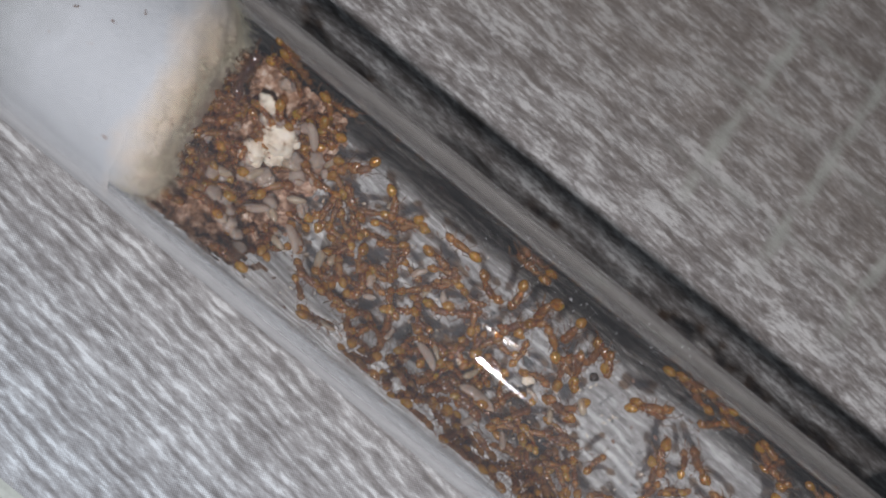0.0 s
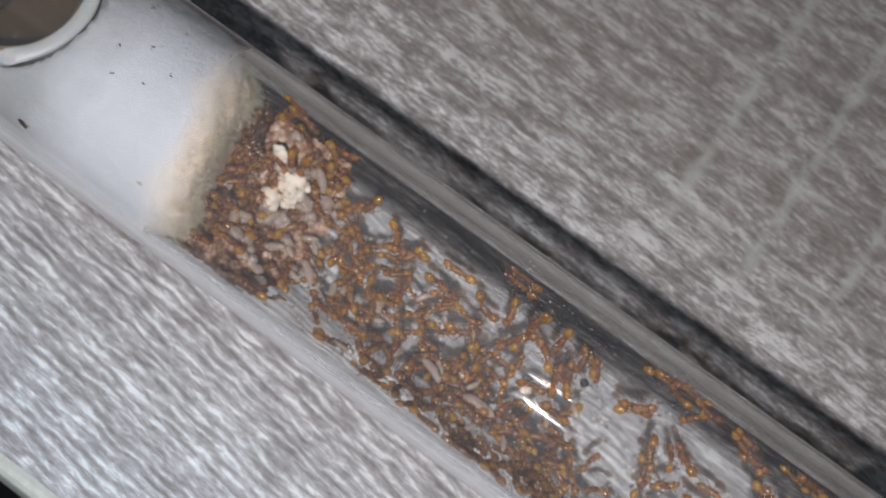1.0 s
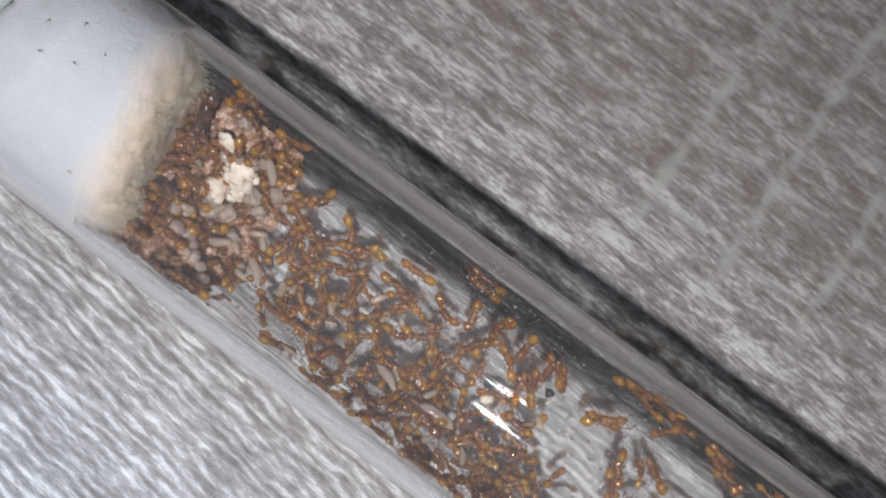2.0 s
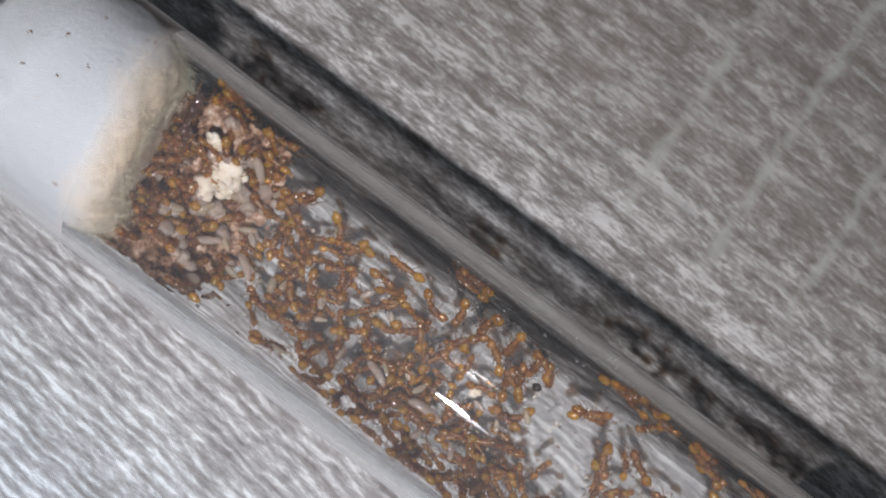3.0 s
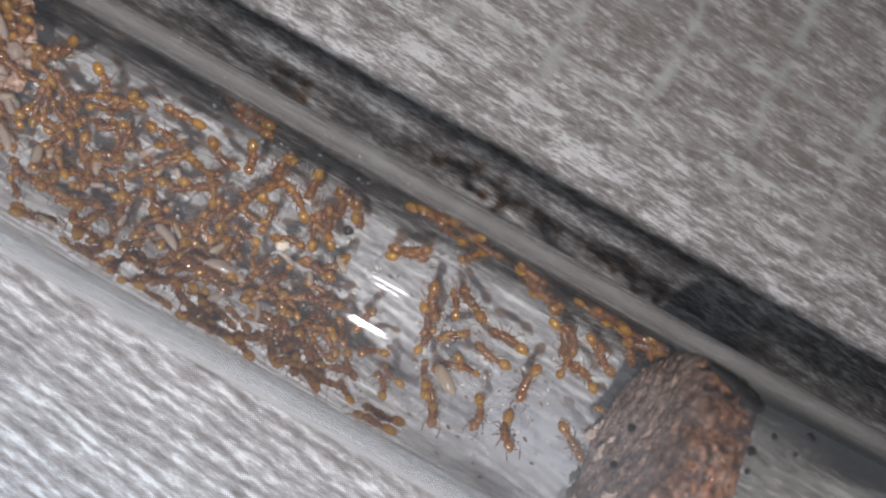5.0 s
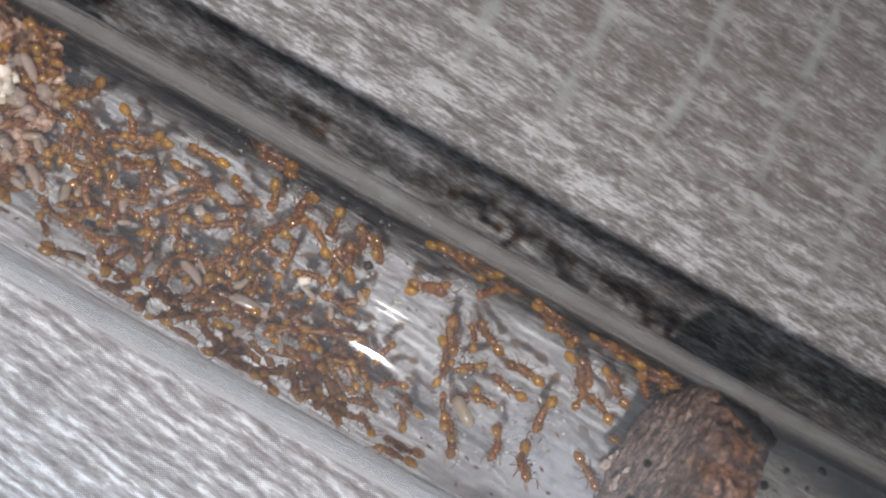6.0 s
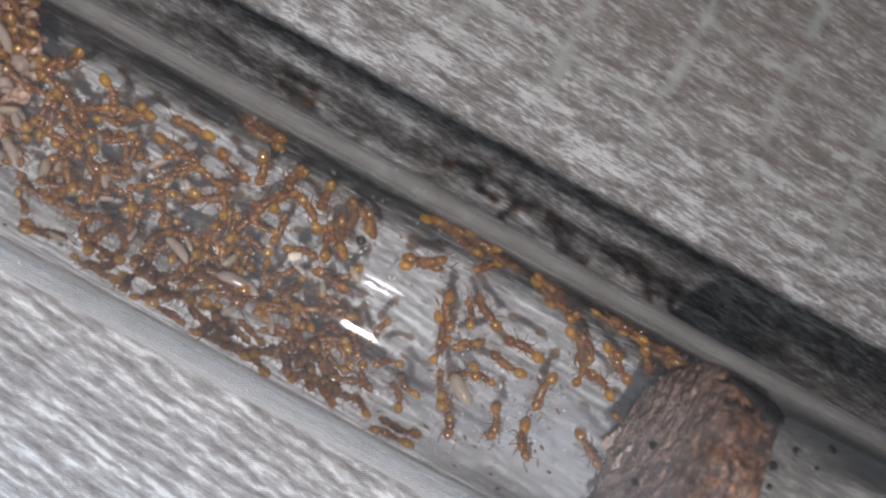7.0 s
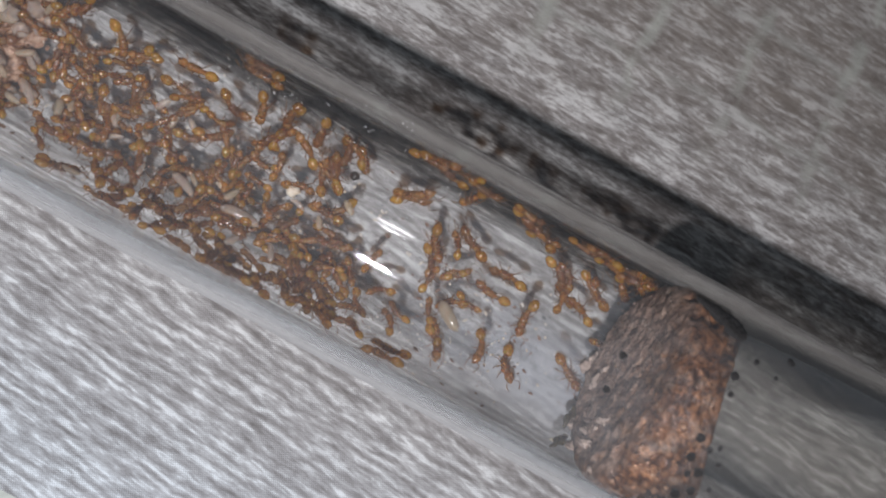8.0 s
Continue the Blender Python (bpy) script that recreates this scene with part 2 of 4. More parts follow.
def plain(name, colour, rough=0.5, low=0.7, scale=1.5, metal=0.0, sub=0.0, spec=0.5, bump=0.2):
    n = Nodes(name)
    grain = n.noise(n.coords((scale, scale, scale)), 1.0, 4.0, 0.6)
    shade = n.mix(grain, tuple(c * low for c in colour), tuple(min(1.0, c * (2 - low)) for c in colour))
    n.principled(Base_Color=shade, Roughness=rough, Metallic=metal, Specular_IOR_Level=spec, Subsurface_Weight=sub,
                 Subsurface_Radius=(1.0, 0.6, 0.35), Subsurface_Scale=0.35 * MM, Normal=n.bump(grain, bump, 0.05))
    return n.mat


TABLE = table_material()
GLASS = glass_material()
COTTON = cotton_material()
PLUG = plug_material()


def ant_material(name, dark, light, glow=0.30):
    """Amber chitin that lets some light through."""
    n = Nodes(name)
    info = n.tree.nodes.new("ShaderNodeObjectInfo")
    grain = n.noise(n.coords((2.8, 2.8, 2.8)), 1.0, 3.0)
    fac = n.math("ADD", n.math("MULTIPLY", n.math("SUBTRACT", grain, 0.3), 1.5), n.math("MULTIPLY", n.math("SUBTRACT", info.outputs["Random"], 0.5), 0.6), True)
    colour = n.mix(fac, dark, light)
    body = n.principled(Base_Color=colour, Roughness=0.14, IOR=1.6, Specular_IOR_Level=1.0, Coat_Weight=1.0, Coat_IOR=1.6, Coat_Roughness=0.10, Subsurface_Weight=0.5,
                        Subsurface_Radius=(1.0, 0.45, 0.15), Subsurface_Scale=0.25 * MM, Normal=n.bump(n.noise(n.coords((5, 5, 5)), 1.0, 2.0), 0.12, 0.05))
    through_it = n.add("ShaderNodeBsdfTransparent", {"Color": (0.87, 0.60, 0.28, 1)})
    mix = n.add("ShaderNodeMixShader", {0: glow, 1: body.outputs[0], 2: through_it.outputs[0]})
    n.tree.links.new(mix.outputs[0], n.out.inputs["Surface"])
    return n.mat


ANT = ant_material("amber_chitin", (0.22, 0.092, 0.026), (0.64, 0.355, 0.115), 0.58)
ANT_LEG = ant_material("amber_leg", (0.18, 0.085, 0.036), (0.34, 0.18, 0.085), 0.40)
GASTER = ant_material("amber_gaster", (0.32, 0.15, 0.014), (0.76, 0.49, 0.07), 0.58)


# ---------------------------------------------------------------- mesh helpers
def to_mesh(bm, name, material, smooth=True):
    me = bpy.data.meshes.new(name)
    if smooth:
        for f in bm.faces:
            f.smooth = True
    bm.to_mesh(me)
    bm.free()
    me.materials.append(material)
    return me


def part(name, bm, material, parent=None, label="", smooth=True):
    ob = new(name, to_mesh(bm, name, material, smooth))
    ob.parent = parent
    return tagged(ob, label)


def blob(bm, centre, radii, turn=None, seg=10, ring=7):
    """Adds an ellipsoid, in millimetres."""
    m = Matrix.Translation([c * MM for c in centre]) @ (turn or Matrix()) @ Matrix.Diagonal((*[r * MM for r in radii], 1))
    return bmesh.ops.create_uvsphere(bm, u_segments=seg, v_segments=ring, radius=1.0, matrix=m)["verts"]


class Soup:
    """Many small ellipsoids or rods gathered quickly into one mesh."""

    def __init__(self):
        self.verts, self.faces = [], []
        bm = bmesh.new()
        bmesh.ops.create_uvsphere(bm, u_segments=5, v_segments=4, radius=1.0)
        bm.verts.ensure_lookup_table()
        self.unit = [v.co.copy() for v in bm.verts]
        self.unit_faces = [[v.index for v in f.verts] for f in bm.faces]
        bm.free()

    def blob(self, centre, radii, turn=None):
        base = len(self.verts)
        m = turn.to_3x3() if turn else Matrix.Identity(3)
        c = Vector(centre)
        for u in self.unit:
            self.verts.append((c + m @ Vector((u.x * radii[0], u.y * radii[1], u.z * radii[2]))) * MM)
        self.faces += [[base + k for k in f] for f in self.unit_faces]

    def strand(self, points, radius):
        base = len(self.verts)
        for p in points:
            for k in range(3):
                a = k * math.tau / 3
                self.verts.append((Vector(p) + radius * Vector((0.3 * math.cos(a), math.cos(a), math.sin(a)))) * MM)
        for i in range(len(points) - 1):
            for k in range(3):
                j = (k + 1) % 3
                self.faces.append([base + 3 * i + k, base + 3 * i + j, base + 3 * i + 3 + j, base + 3 * i + 3 + k])

    def bm(self):
        me = bpy.data.meshes.new("soup")
        me.from_pydata(self.verts, [], self.faces)
        bm = bmesh.new()
        bm.from_mesh(me)
        bpy.data.meshes.remove(me)
        return bm


def rod(bm, points, radii, seg=5):
    """Adds a tapering tube through points, in millimetres."""
    rings = []
    for i, p in enumerate(points):
        p = Vector(p)
        a = Vector(points[max(i - 1, 0)])
        b = Vector(points[min(i + 1, len(points) - 1)])
        d = (b - a).normalized()
        side = d.cross(Vector((0, 0, 1)))
        side = side.normalized() if side.length > 1e-4 else Vector((1, 0, 0))
        up = side.cross(d)
        r = radii[i] if isinstance(radii, (list, tuple)) else radii
        rings.append([bm.verts.new((p + r * (math.cos(k * math.tau / seg) * side + math.sin(k * math.tau / seg) * up)) * MM) for k in range(seg)])
    for r0, r1 in zip(rings, rings[1:]):
        for k in range(seg):
            bm.faces.new((r0[k], r0[(k + 1) % seg], r1[(k + 1) % seg], r1[k]))
    bm.faces.new(rings[0][::-1])
    bm.faces.new(rings[-1])


def lathe(bm, profile, seg=96):
    """Turns (x, radius) pairs, in millimetres, round the x axis."""
    rings = []
    for x, r in profile:
        if r < 1e-6:
            rings.append([bm.verts.new((x * MM, 0, 0))])
        else:
            rings.append([bm.verts.new((x * MM, r * MM * math.sin(k * math.tau / seg), -r * MM * math.cos(k * math.tau / seg))) for k in range(seg)])
    for a, b in zip(rings, rings[1:]):
        for k in range(seg):
            j = (k + 1) % seg
            if len(a) == 1 and len(b) > 1:
                bm.faces.new((a[0], b[j], b[k]))
            elif len(b) == 1 and len(a) > 1:
                bm.faces.new((a[k], a[j], b[0]))
            elif len(a) > 1:
                bm.faces.new((a[k], a[j], b[j], b[k]))
    return rings


# The tube lies with its round end on the table and its mouth a little raised.
AXIS_Z, SLOPE = 10.46, 0.031
R_OUT, R_IN = 8.0, 6.95
TUBE = pose(0, 0, AXIS_Z * MM, 0, -math.degrees(math.atan(SLOPE)), 0)


def on_wall(x, phi, heading=0.0, lift=0.0, roll=0.0):
    """A pose on the tube's inner wall: x along the tube, phi round it from the bottom, heading from the tube's axis, in mm and degrees."""
    p = radians(phi)
    n = Vector((0, -math.sin(p), math.cos(p)))
    e = Vector((0, math.cos(p), math.sin(p)))
    h = radians(heading)
    fwd = math.cos(h) * Vector((1, 0, 0)) + math.sin(h) * e
    left = n.cross(fwd)
    m = Matrix((fwd, left, n)).transposed().to_4x4()
    r = R_IN - lift
    m.translation = Vector((x, r * math.sin(p), -r * math.cos(p))) * MM
    return TUBE @ m @ pose(0, 0, 0, roll, 0, 0)


# ---------------------------------------------------------------- table
def slab(bm, x0, x1, y0, y1, z0, z1, cut=0.0):
    """Adds a box with rounded long edges, in millimetres."""
    sect = [(y0, z0), (y1, z0), (y1, z1)] + ([(y0 + cut * (1 - math.cos(a)), z1 - cut * (1 - math.sin(a))) for a in (math.pi / 2, math.pi / 3, math.pi / 6, 0)] if cut else [(y0, z1)])
    ends = [[bm.verts.new((x * MM, y * MM, z * MM)) for y, z in sect] for x in (x0, x1)]
    for k in range(len(sect)):
        j = (k + 1) % len(sect)
        bm.faces.new((ends[0][k], ends[0][j], ends[1][j], ends[1][k]))
    bm.faces.new(ends[0])
    bm.faces.new(ends[1][::-1])
    bmesh.ops.recalc_face_normals(bm, faces=bm.faces[:])


def build_table():
    bm = bmesh.new()
    slab(bm, -600, 600, -24.0, 700, -18, 0)
    table = part("table_top", bm, TABLE, smooth=False)
    tagged(table, "grey-brown wood-print table film with pale joint lines", "table top", kind="structure")
    bm = bmesh.new()
    slab(bm, -600, 600, -25.2, -24.0, -18, -0.02, 0.8)
    tagged(part("edge_band", bm, EDGE, smooth=False), "pale grey-green edge band of the table top", "table edge", kind="structure")
    bm = bmesh.new()
    slab(bm, -1300, 1300, -1300, 1300, -770, -750)
    tagged(part("floor", bm, FLOOR, smooth=False), "dark floor far below the table's edge", "floor", kind="structure")


EDGE = plain("pale_edge_band", (0.42, 0.46, 0.42), 0.5)
FLOOR = plain("dark_floor", (0.05, 0.048, 0.05), 0.7, scale=0.02)
build_table()


# ---------------------------------------------------------------- test tube
def build_tube():
    tube = new("test_tube")
    tube.matrix_basis = TUBE
    tagged(tube, "clear glass test tube lying on the table, full of amber ants", "test tube")
    left, right = -75.0, 78.0

    dome = [[(left - radius * math.cos(a * math.pi / 24), radius * math.sin(a * math.pi / 24)) for a in range(0, 13)] for radius in (R_OUT, R_IN)]
    barrel = [[(left, radius)] + [(x, radius) for x in range(-70, 78, 6)] + [(right, radius)] for radius in (R_OUT, R_IN)]
    mouth = [(right, R_OUT), (right + 0.35, 7.85), (right + 0.5, 7.5), (right + 0.35, 7.1), (right, R_IN)]
    for name, outer, inner, label in (("round_end", dome[0], dome[1], "rounded closed end"), ("barrel", barrel[0], barrel[1], ""), ("mouth_rim", mouth, None, "fire-polished rim")):
        bm = bmesh.new()
        lathe(bm, outer, 160)
        if inner:
            lathe(bm, inner[::-1], 160)
        wall = part(name, bm, GLASS, tube, label)
        wall.visible_shadow = False
    return tube


build_tube()


# ---------------------------------------------------------------- plugs
def rough_plug(profile, amount, scale, seg=72, seed=0.0):
    bm = bmesh.new()
    lathe(bm, profile, seg)
    for v in bm.verts:
        p = v.co / MM
        n = noise.fractal(p * scale + Vector((seed, 3, 1)), 0.8, 2.1, 4)
        d = Vector((0, p.y, p.z))
        r = d.length
        if r > 6.4:
            v.co -= d.normalized() * max(0, n) * amount * 0.35 * MM
        v.co.x += n * amount * MM * min(1.0, 0.15 + r / 6.0)
    return bm


def cotton_end(y, z):
    """Where the cotton's inner end stands: slanting across the tube."""
    return -16.6 - 0.2 * y


def build_cotton():
    prof = [(-35.6, 0.0), (-35.5, 1.5), (-35.3, 3.0), (-34.9, 4.4), (-34.3, 5.6), (-33.4, 6.4), (-32.2, 6.8)]
    prof += [(-32.0 + 0.4 * k, 7.08) for k in range(1, 33)]
    prof += [(-15.8 - 3.0 * (1 - math.sin(a * math.pi / 24)), 4.4 + 2.68 * math.cos(a * math.pi / 24)) for a in range(1, 13)] + [(-15.8, 4.4 - 0.55 * k) for k in range(1, 8)] + [(-15.8, 0.0)]
    bm = rough_plug(prof, 0.22, 0.7, 130)
    for v in bm.verts:
        x, y, z = v.co / MM
        w = max(0.0, min(1.0, (x + 25) / 8))
        v.co.x += w * w * (cotton_end(y, z) + 15.8) * MM
    # The bubble presses a hollow into the cotton's wet end.
    for v in bm.verts:
        p = v.co / MM
        e = 1 - ((p.x + 33.6) / 6.0) ** 2 - ((p.y + 0.3) / 6.4) ** 2
        if e > 0 and p.z > 0:
            v.co.z = min(p.z, 6.9 - 5.6 * e ** 0.6) * MM
    plug = part("cotton_plug", bm, COTTON)
    plug.matrix_basis = TUBE
    tagged(plug, "wet white cotton plug stained beige at its inner end", "cotton plug")
    r = random.Random(21)
    soup = Soup()
    for i in range(9000):
        a = r.uniform(-math.pi, math.pi)
        rad = 6.75 * math.sqrt(r.uniform(0.3, 1.0))
        x = cotton_end(rad * math.sin(a), -rad * math.cos(a)) + r.uniform(-0.5, 0.2) - 3.0 * (1 - math.sqrt(max(0.0, 1 - (max(0.0, rad - 4.4) / 2.57) ** 2)))
        pts = []
        d = Vector((r.uniform(-0.9, 1.1), r.uniform(-0.8, 0.8), r.uniform(-0.8, 0.8)))
        p = Vector((x, rad * math.sin(a), -rad * math.cos(a)))
        for k in range(4):
            q = Vector((0, p.y, p.z))
            if q.length > 6.85:
                q *= 6.85 / q.length
            pts.append((p.x, q.y, q.z))
            d += Vector((r.uniform(-0.4, 0.4), r.uniform(-0.6, 0.6), r.uniform(-0.6, 0.6)))
            p = p + d * 0.27
        soup.strand(pts, 0.006)
    fibres = part("fibres", soup.bm(), FIBRE, plug, "loose beige cotton fibres")
    tagged(fibres, kind="stuff")
    r = random.Random(8)
    for x, phi in ((-25.5, 150), (-23.2, 172), (-22.0, -170), (-24.2, -165), (-27.6, -112), (-21.0, 178), (-25.0, -178)):
        bm = bmesh.new()
        for k in range(3):
            blob(bm, (r.uniform(-0.15, 0.15), r.uniform(-0.15, 0.15), 0), (r.uniform(0.04, 0.13), r.uniform(0.03, 0.08), 0.03), None, 7, 5)
        speck = part("dirt_speck", bm, DIRT)
        p = radians(phi)
        speck.matrix_basis = TUBE @ Matrix.Translation(Vector((x, 7.09 * math.sin(p), -7.09 * math.cos(p))) * MM) @ Matrix.Rotation(p, 4, "X")
        tagged(speck, "tiny brown dirt speck on the white cotton", "dirt", "specks on the cotton")


def build_plug():
    prof = [(34.3, 0.2 * k) for k in range(26)] + [(34.3 + 0.9 * (1 - math.cos(a * math.pi / 24)), 5.16 + 1.7 * math.sin(a * math.pi / 24)) for a in range(1, 12)]
    prof += [(35.5 + 0.16 * k, 6.86) for k in range(17)]
    prof += [(38.2, 6.8), (38.28, 6.6), (38.3, 6.0), (38.3, 4.8), (38.3, 3.6), (38.3, 2.4), (38.3, 1.2), (38.3, 0.0)]
    bm = rough_plug(prof, 0.12, 0.6, 150, seed=11)
    for v in bm.verts:
        x, y, z = v.co / MM
        far = max(0.0, min(1.0, (x - 35) / 3))
        v.co.x += (far * 0.05 * max(0.0, 1.5 - y) ** 1.9 + (1 - far) * (0.15 * z - 0.10 * max(0.0, y))) * MM
        pit = noise.fractal(Vector((x * 0.8, y * 0.8, z * 0.8)), 0.6, 2.2, 3) + 0.7 * noise.fractal(Vector((x * 1.9, y * 1.9, z * 1.9)), 0.7, 2.1, 3)
        v.co -= Vector((0, y, z)).normalized() * max(0.0, 0.05 + 1.1 * pit) * 0.55 * MM if math.hypot(y, z) > 5.9 else Vector((0.16 * pit * MM, 0, 0))
    plug = part("brown_plug", bm, PLUG)
    plug.matrix_basis = TUBE
    tagged(plug, "crumbling reddish-brown plug with a grey fuzzy end", "plug")
    r = random.Random(5)
    soup = Soup()
    for i in range(420):
        a = r.uniform(-2.8, 2.4)
        x = 35.4 + 3.0 * r.random() ** 0.8
        rad = 6.6 + r.uniform(-0.15, 0.15)
        p = Vector((x, rad * math.sin(a), -rad * math.cos(a)))
        s = 0.07 + 0.16 * r.random() ** 2
        soup.blob(p, (s * r.uniform(0.8, 1.8), s, s * 0.7), Matrix.Rotation(r.uniform(0, 3), 4, "X") @ Matrix.Rotation(r.uniform(0, 3), 4, "Z"))
    tagged(part("grains", soup.bm(), GRAIN, plug, "loose rust-brown crumbs", smooth=False), kind="stuff")
    soup = Soup()
    for i in range(380):
        a = r.uniform(-2.6, 2.6)
        rad = r.uniform(2.5, 6.7)
        x = 34.5 + r.uniform(-0.6, 0.8) - rad * 0.15 * math.cos(a)
        p = Vector((x, rad * math.sin(a), -rad * math.cos(a)))
        pts = []
        d = Vector((r.uniform(-1, 0.4), r.uniform(-0.7, 0.7), r.uniform(-0.7, 0.7)))
        for k in range(4):
            q = Vector((0, p.y, p.z))
            if q.length > 6.85:
                q *= 6.85 / q.length
            pts.append((p.x, q.y, q.z))
            p = p + d * 0.4
            d += Vector((r.uniform(-0.4, 0.4), r.uniform(-0.6, 0.6), r.uniform(-0.6, 0.6)))
        soup.strand(pts, 0.009)
    tagged(part("fuzz", soup.bm(), FUZZ, plug, "grey mould fuzz"), kind="stuff")


def lump(name, size, flat, amount, material, label, category, m, seed, group=""):
    bm = bmesh.new()
    bmesh.ops.create_icosphere(bm, subdivisions=3, radius=size * MM)
    for v in bm.verts:
        v.co *= 1 + amount * noise.fractal(v.co / MM * (1.1 / size) + Vector((seed * 3.1, seed, 0)), 0.7, 2.0, 4)
        v.co.z *= flat
    ob = part(name, bm, material)
    ob.matrix_basis = m
    return tagged(ob, label, category, group)


def build_shreds():
    """Torn scraps and mouldy lumps that hang off the plug's inner end."""
    for k, (x, phi, length, width, heading, lift, material, label) in enumerate((
        (33.0, -60, 3.0, 0.30, 70, 0.9, OLIVE, "dark olive rotten shred hanging off the plug"),
        (33.2, -36, 2.4, 0.26, 80, 1.5, OLIVE, "dark olive rotten shred hanging off the plug"),
        (33.2, -50, 2.2, 0.24, 60, 0.5, FIBRE, "pale cream torn shred hanging off the plug"),
        (34.3, 20, 2.6, 0.30, 85, 1.0, GRAIN, "rust-brown crumbling shred hanging off the plug"),
    )):
        bm = bmesh.new()
        pts = []
        for j in range(17):
            u = j / 16 - 0.5
            w = Vector((3 * u, k, 1))
            pts.append((length * u, 0.5 * noise.noise(w), 0.4 * noise.noise(w + Vector((0, 0, 7)))))
        rod(bm, pts, [width * (0.25 + (1 - (j / 8 - 1) ** 2) * (0.6 + 0.5 * noise.noise(Vector((j * 0.4, k, 3))))) for j in range(17)], 12)
        for v in bm.verts:
            v.co += 0.12 * MM * noise.noise_vector(v.co / MM * 2.5)
        shred = part("shred", bm, material)
        shred.matrix_basis = on_wall(x, phi, heading, lift)
        tagged(shred, label, "shred", "shreds on the plug")
    r = random.Random(77)
    for k in range(22):
        phi, lift = r.uniform(-95, 110), r.uniform(0.5, 4.0)
        x = 34.5 - (R_IN - lift) * 0.15 * math.cos(radians(phi)) + r.uniform(-0.1, 0.25)
        lump("mould_clump", r.uniform(0.25, 0.6), 0.7, 0.8, FUZZ, "grey-brown fuzzy mould clump on the plug's end", "mould", on_wall(x, phi, 50 * k, lift), k + 60, "mould clumps on the plug")


FIBRE = plain("cotton_fibre", (0.92, 0.77, 0.58), 0.8)
FUZZ = plain("grey_fuzz", (0.46, 0.36, 0.30), 0.8, 0.55, 1.4, bump=0.6)
DIRT = plain("brown_dirt", (0.17, 0.10, 0.07), 0.7)
# Black of the mould specks, and of the crust that paints the plug's shadow.
MOULD_AND_SHADE = plain("black_mould_and_shade", (0.018, 0.016, 0.015), 0.9, spec=0.2)


def grain_material():
    n = Nodes("rust_crumbs")
    pick = n.tree.nodes.new("ShaderNodeNewGeometry").outputs["Random Per Island"]
    n.principled(Base_Color=n.ramp(pick, [(0.0, (0.10, 0.046, 0.026)), (0.3, (0.26, 0.12, 0.06)), (0.7, (0.38, 0.20, 0.11)), (1.0, (0.52, 0.34, 0.23))]), Roughness=0.5)
    return n.mat


GRAIN = grain_material()
OLIVE = plain("olive_rot", (0.075, 0.06, 0.032), 0.5, 0.5, 2.0)
build_cotton()
build_plug()
build_shreds()


# ---------------------------------------------------------------- ants
def leg_points(side, k, spread):
    """Hip, knee, foot and toe of one leg in ant space."""
    x0 = (0.42, 0.22, 0.02)[k]
    out = (0.40, 0.48, 0.44)[k] * spread
    fwd = (0.50, -0.02, -0.62)[k]
    return [(x0, 0.14 * side, 0.38), (x0 + 0.45 * fwd, side * (0.14 + 0.5 * out), 0.58), (x0 + 0.85 * fwd, side * (0.14 + 0.85 * out), 0.22), (x0 + 1.15 * fwd, side * (0.14 + 1.1 * out), 0.03)]


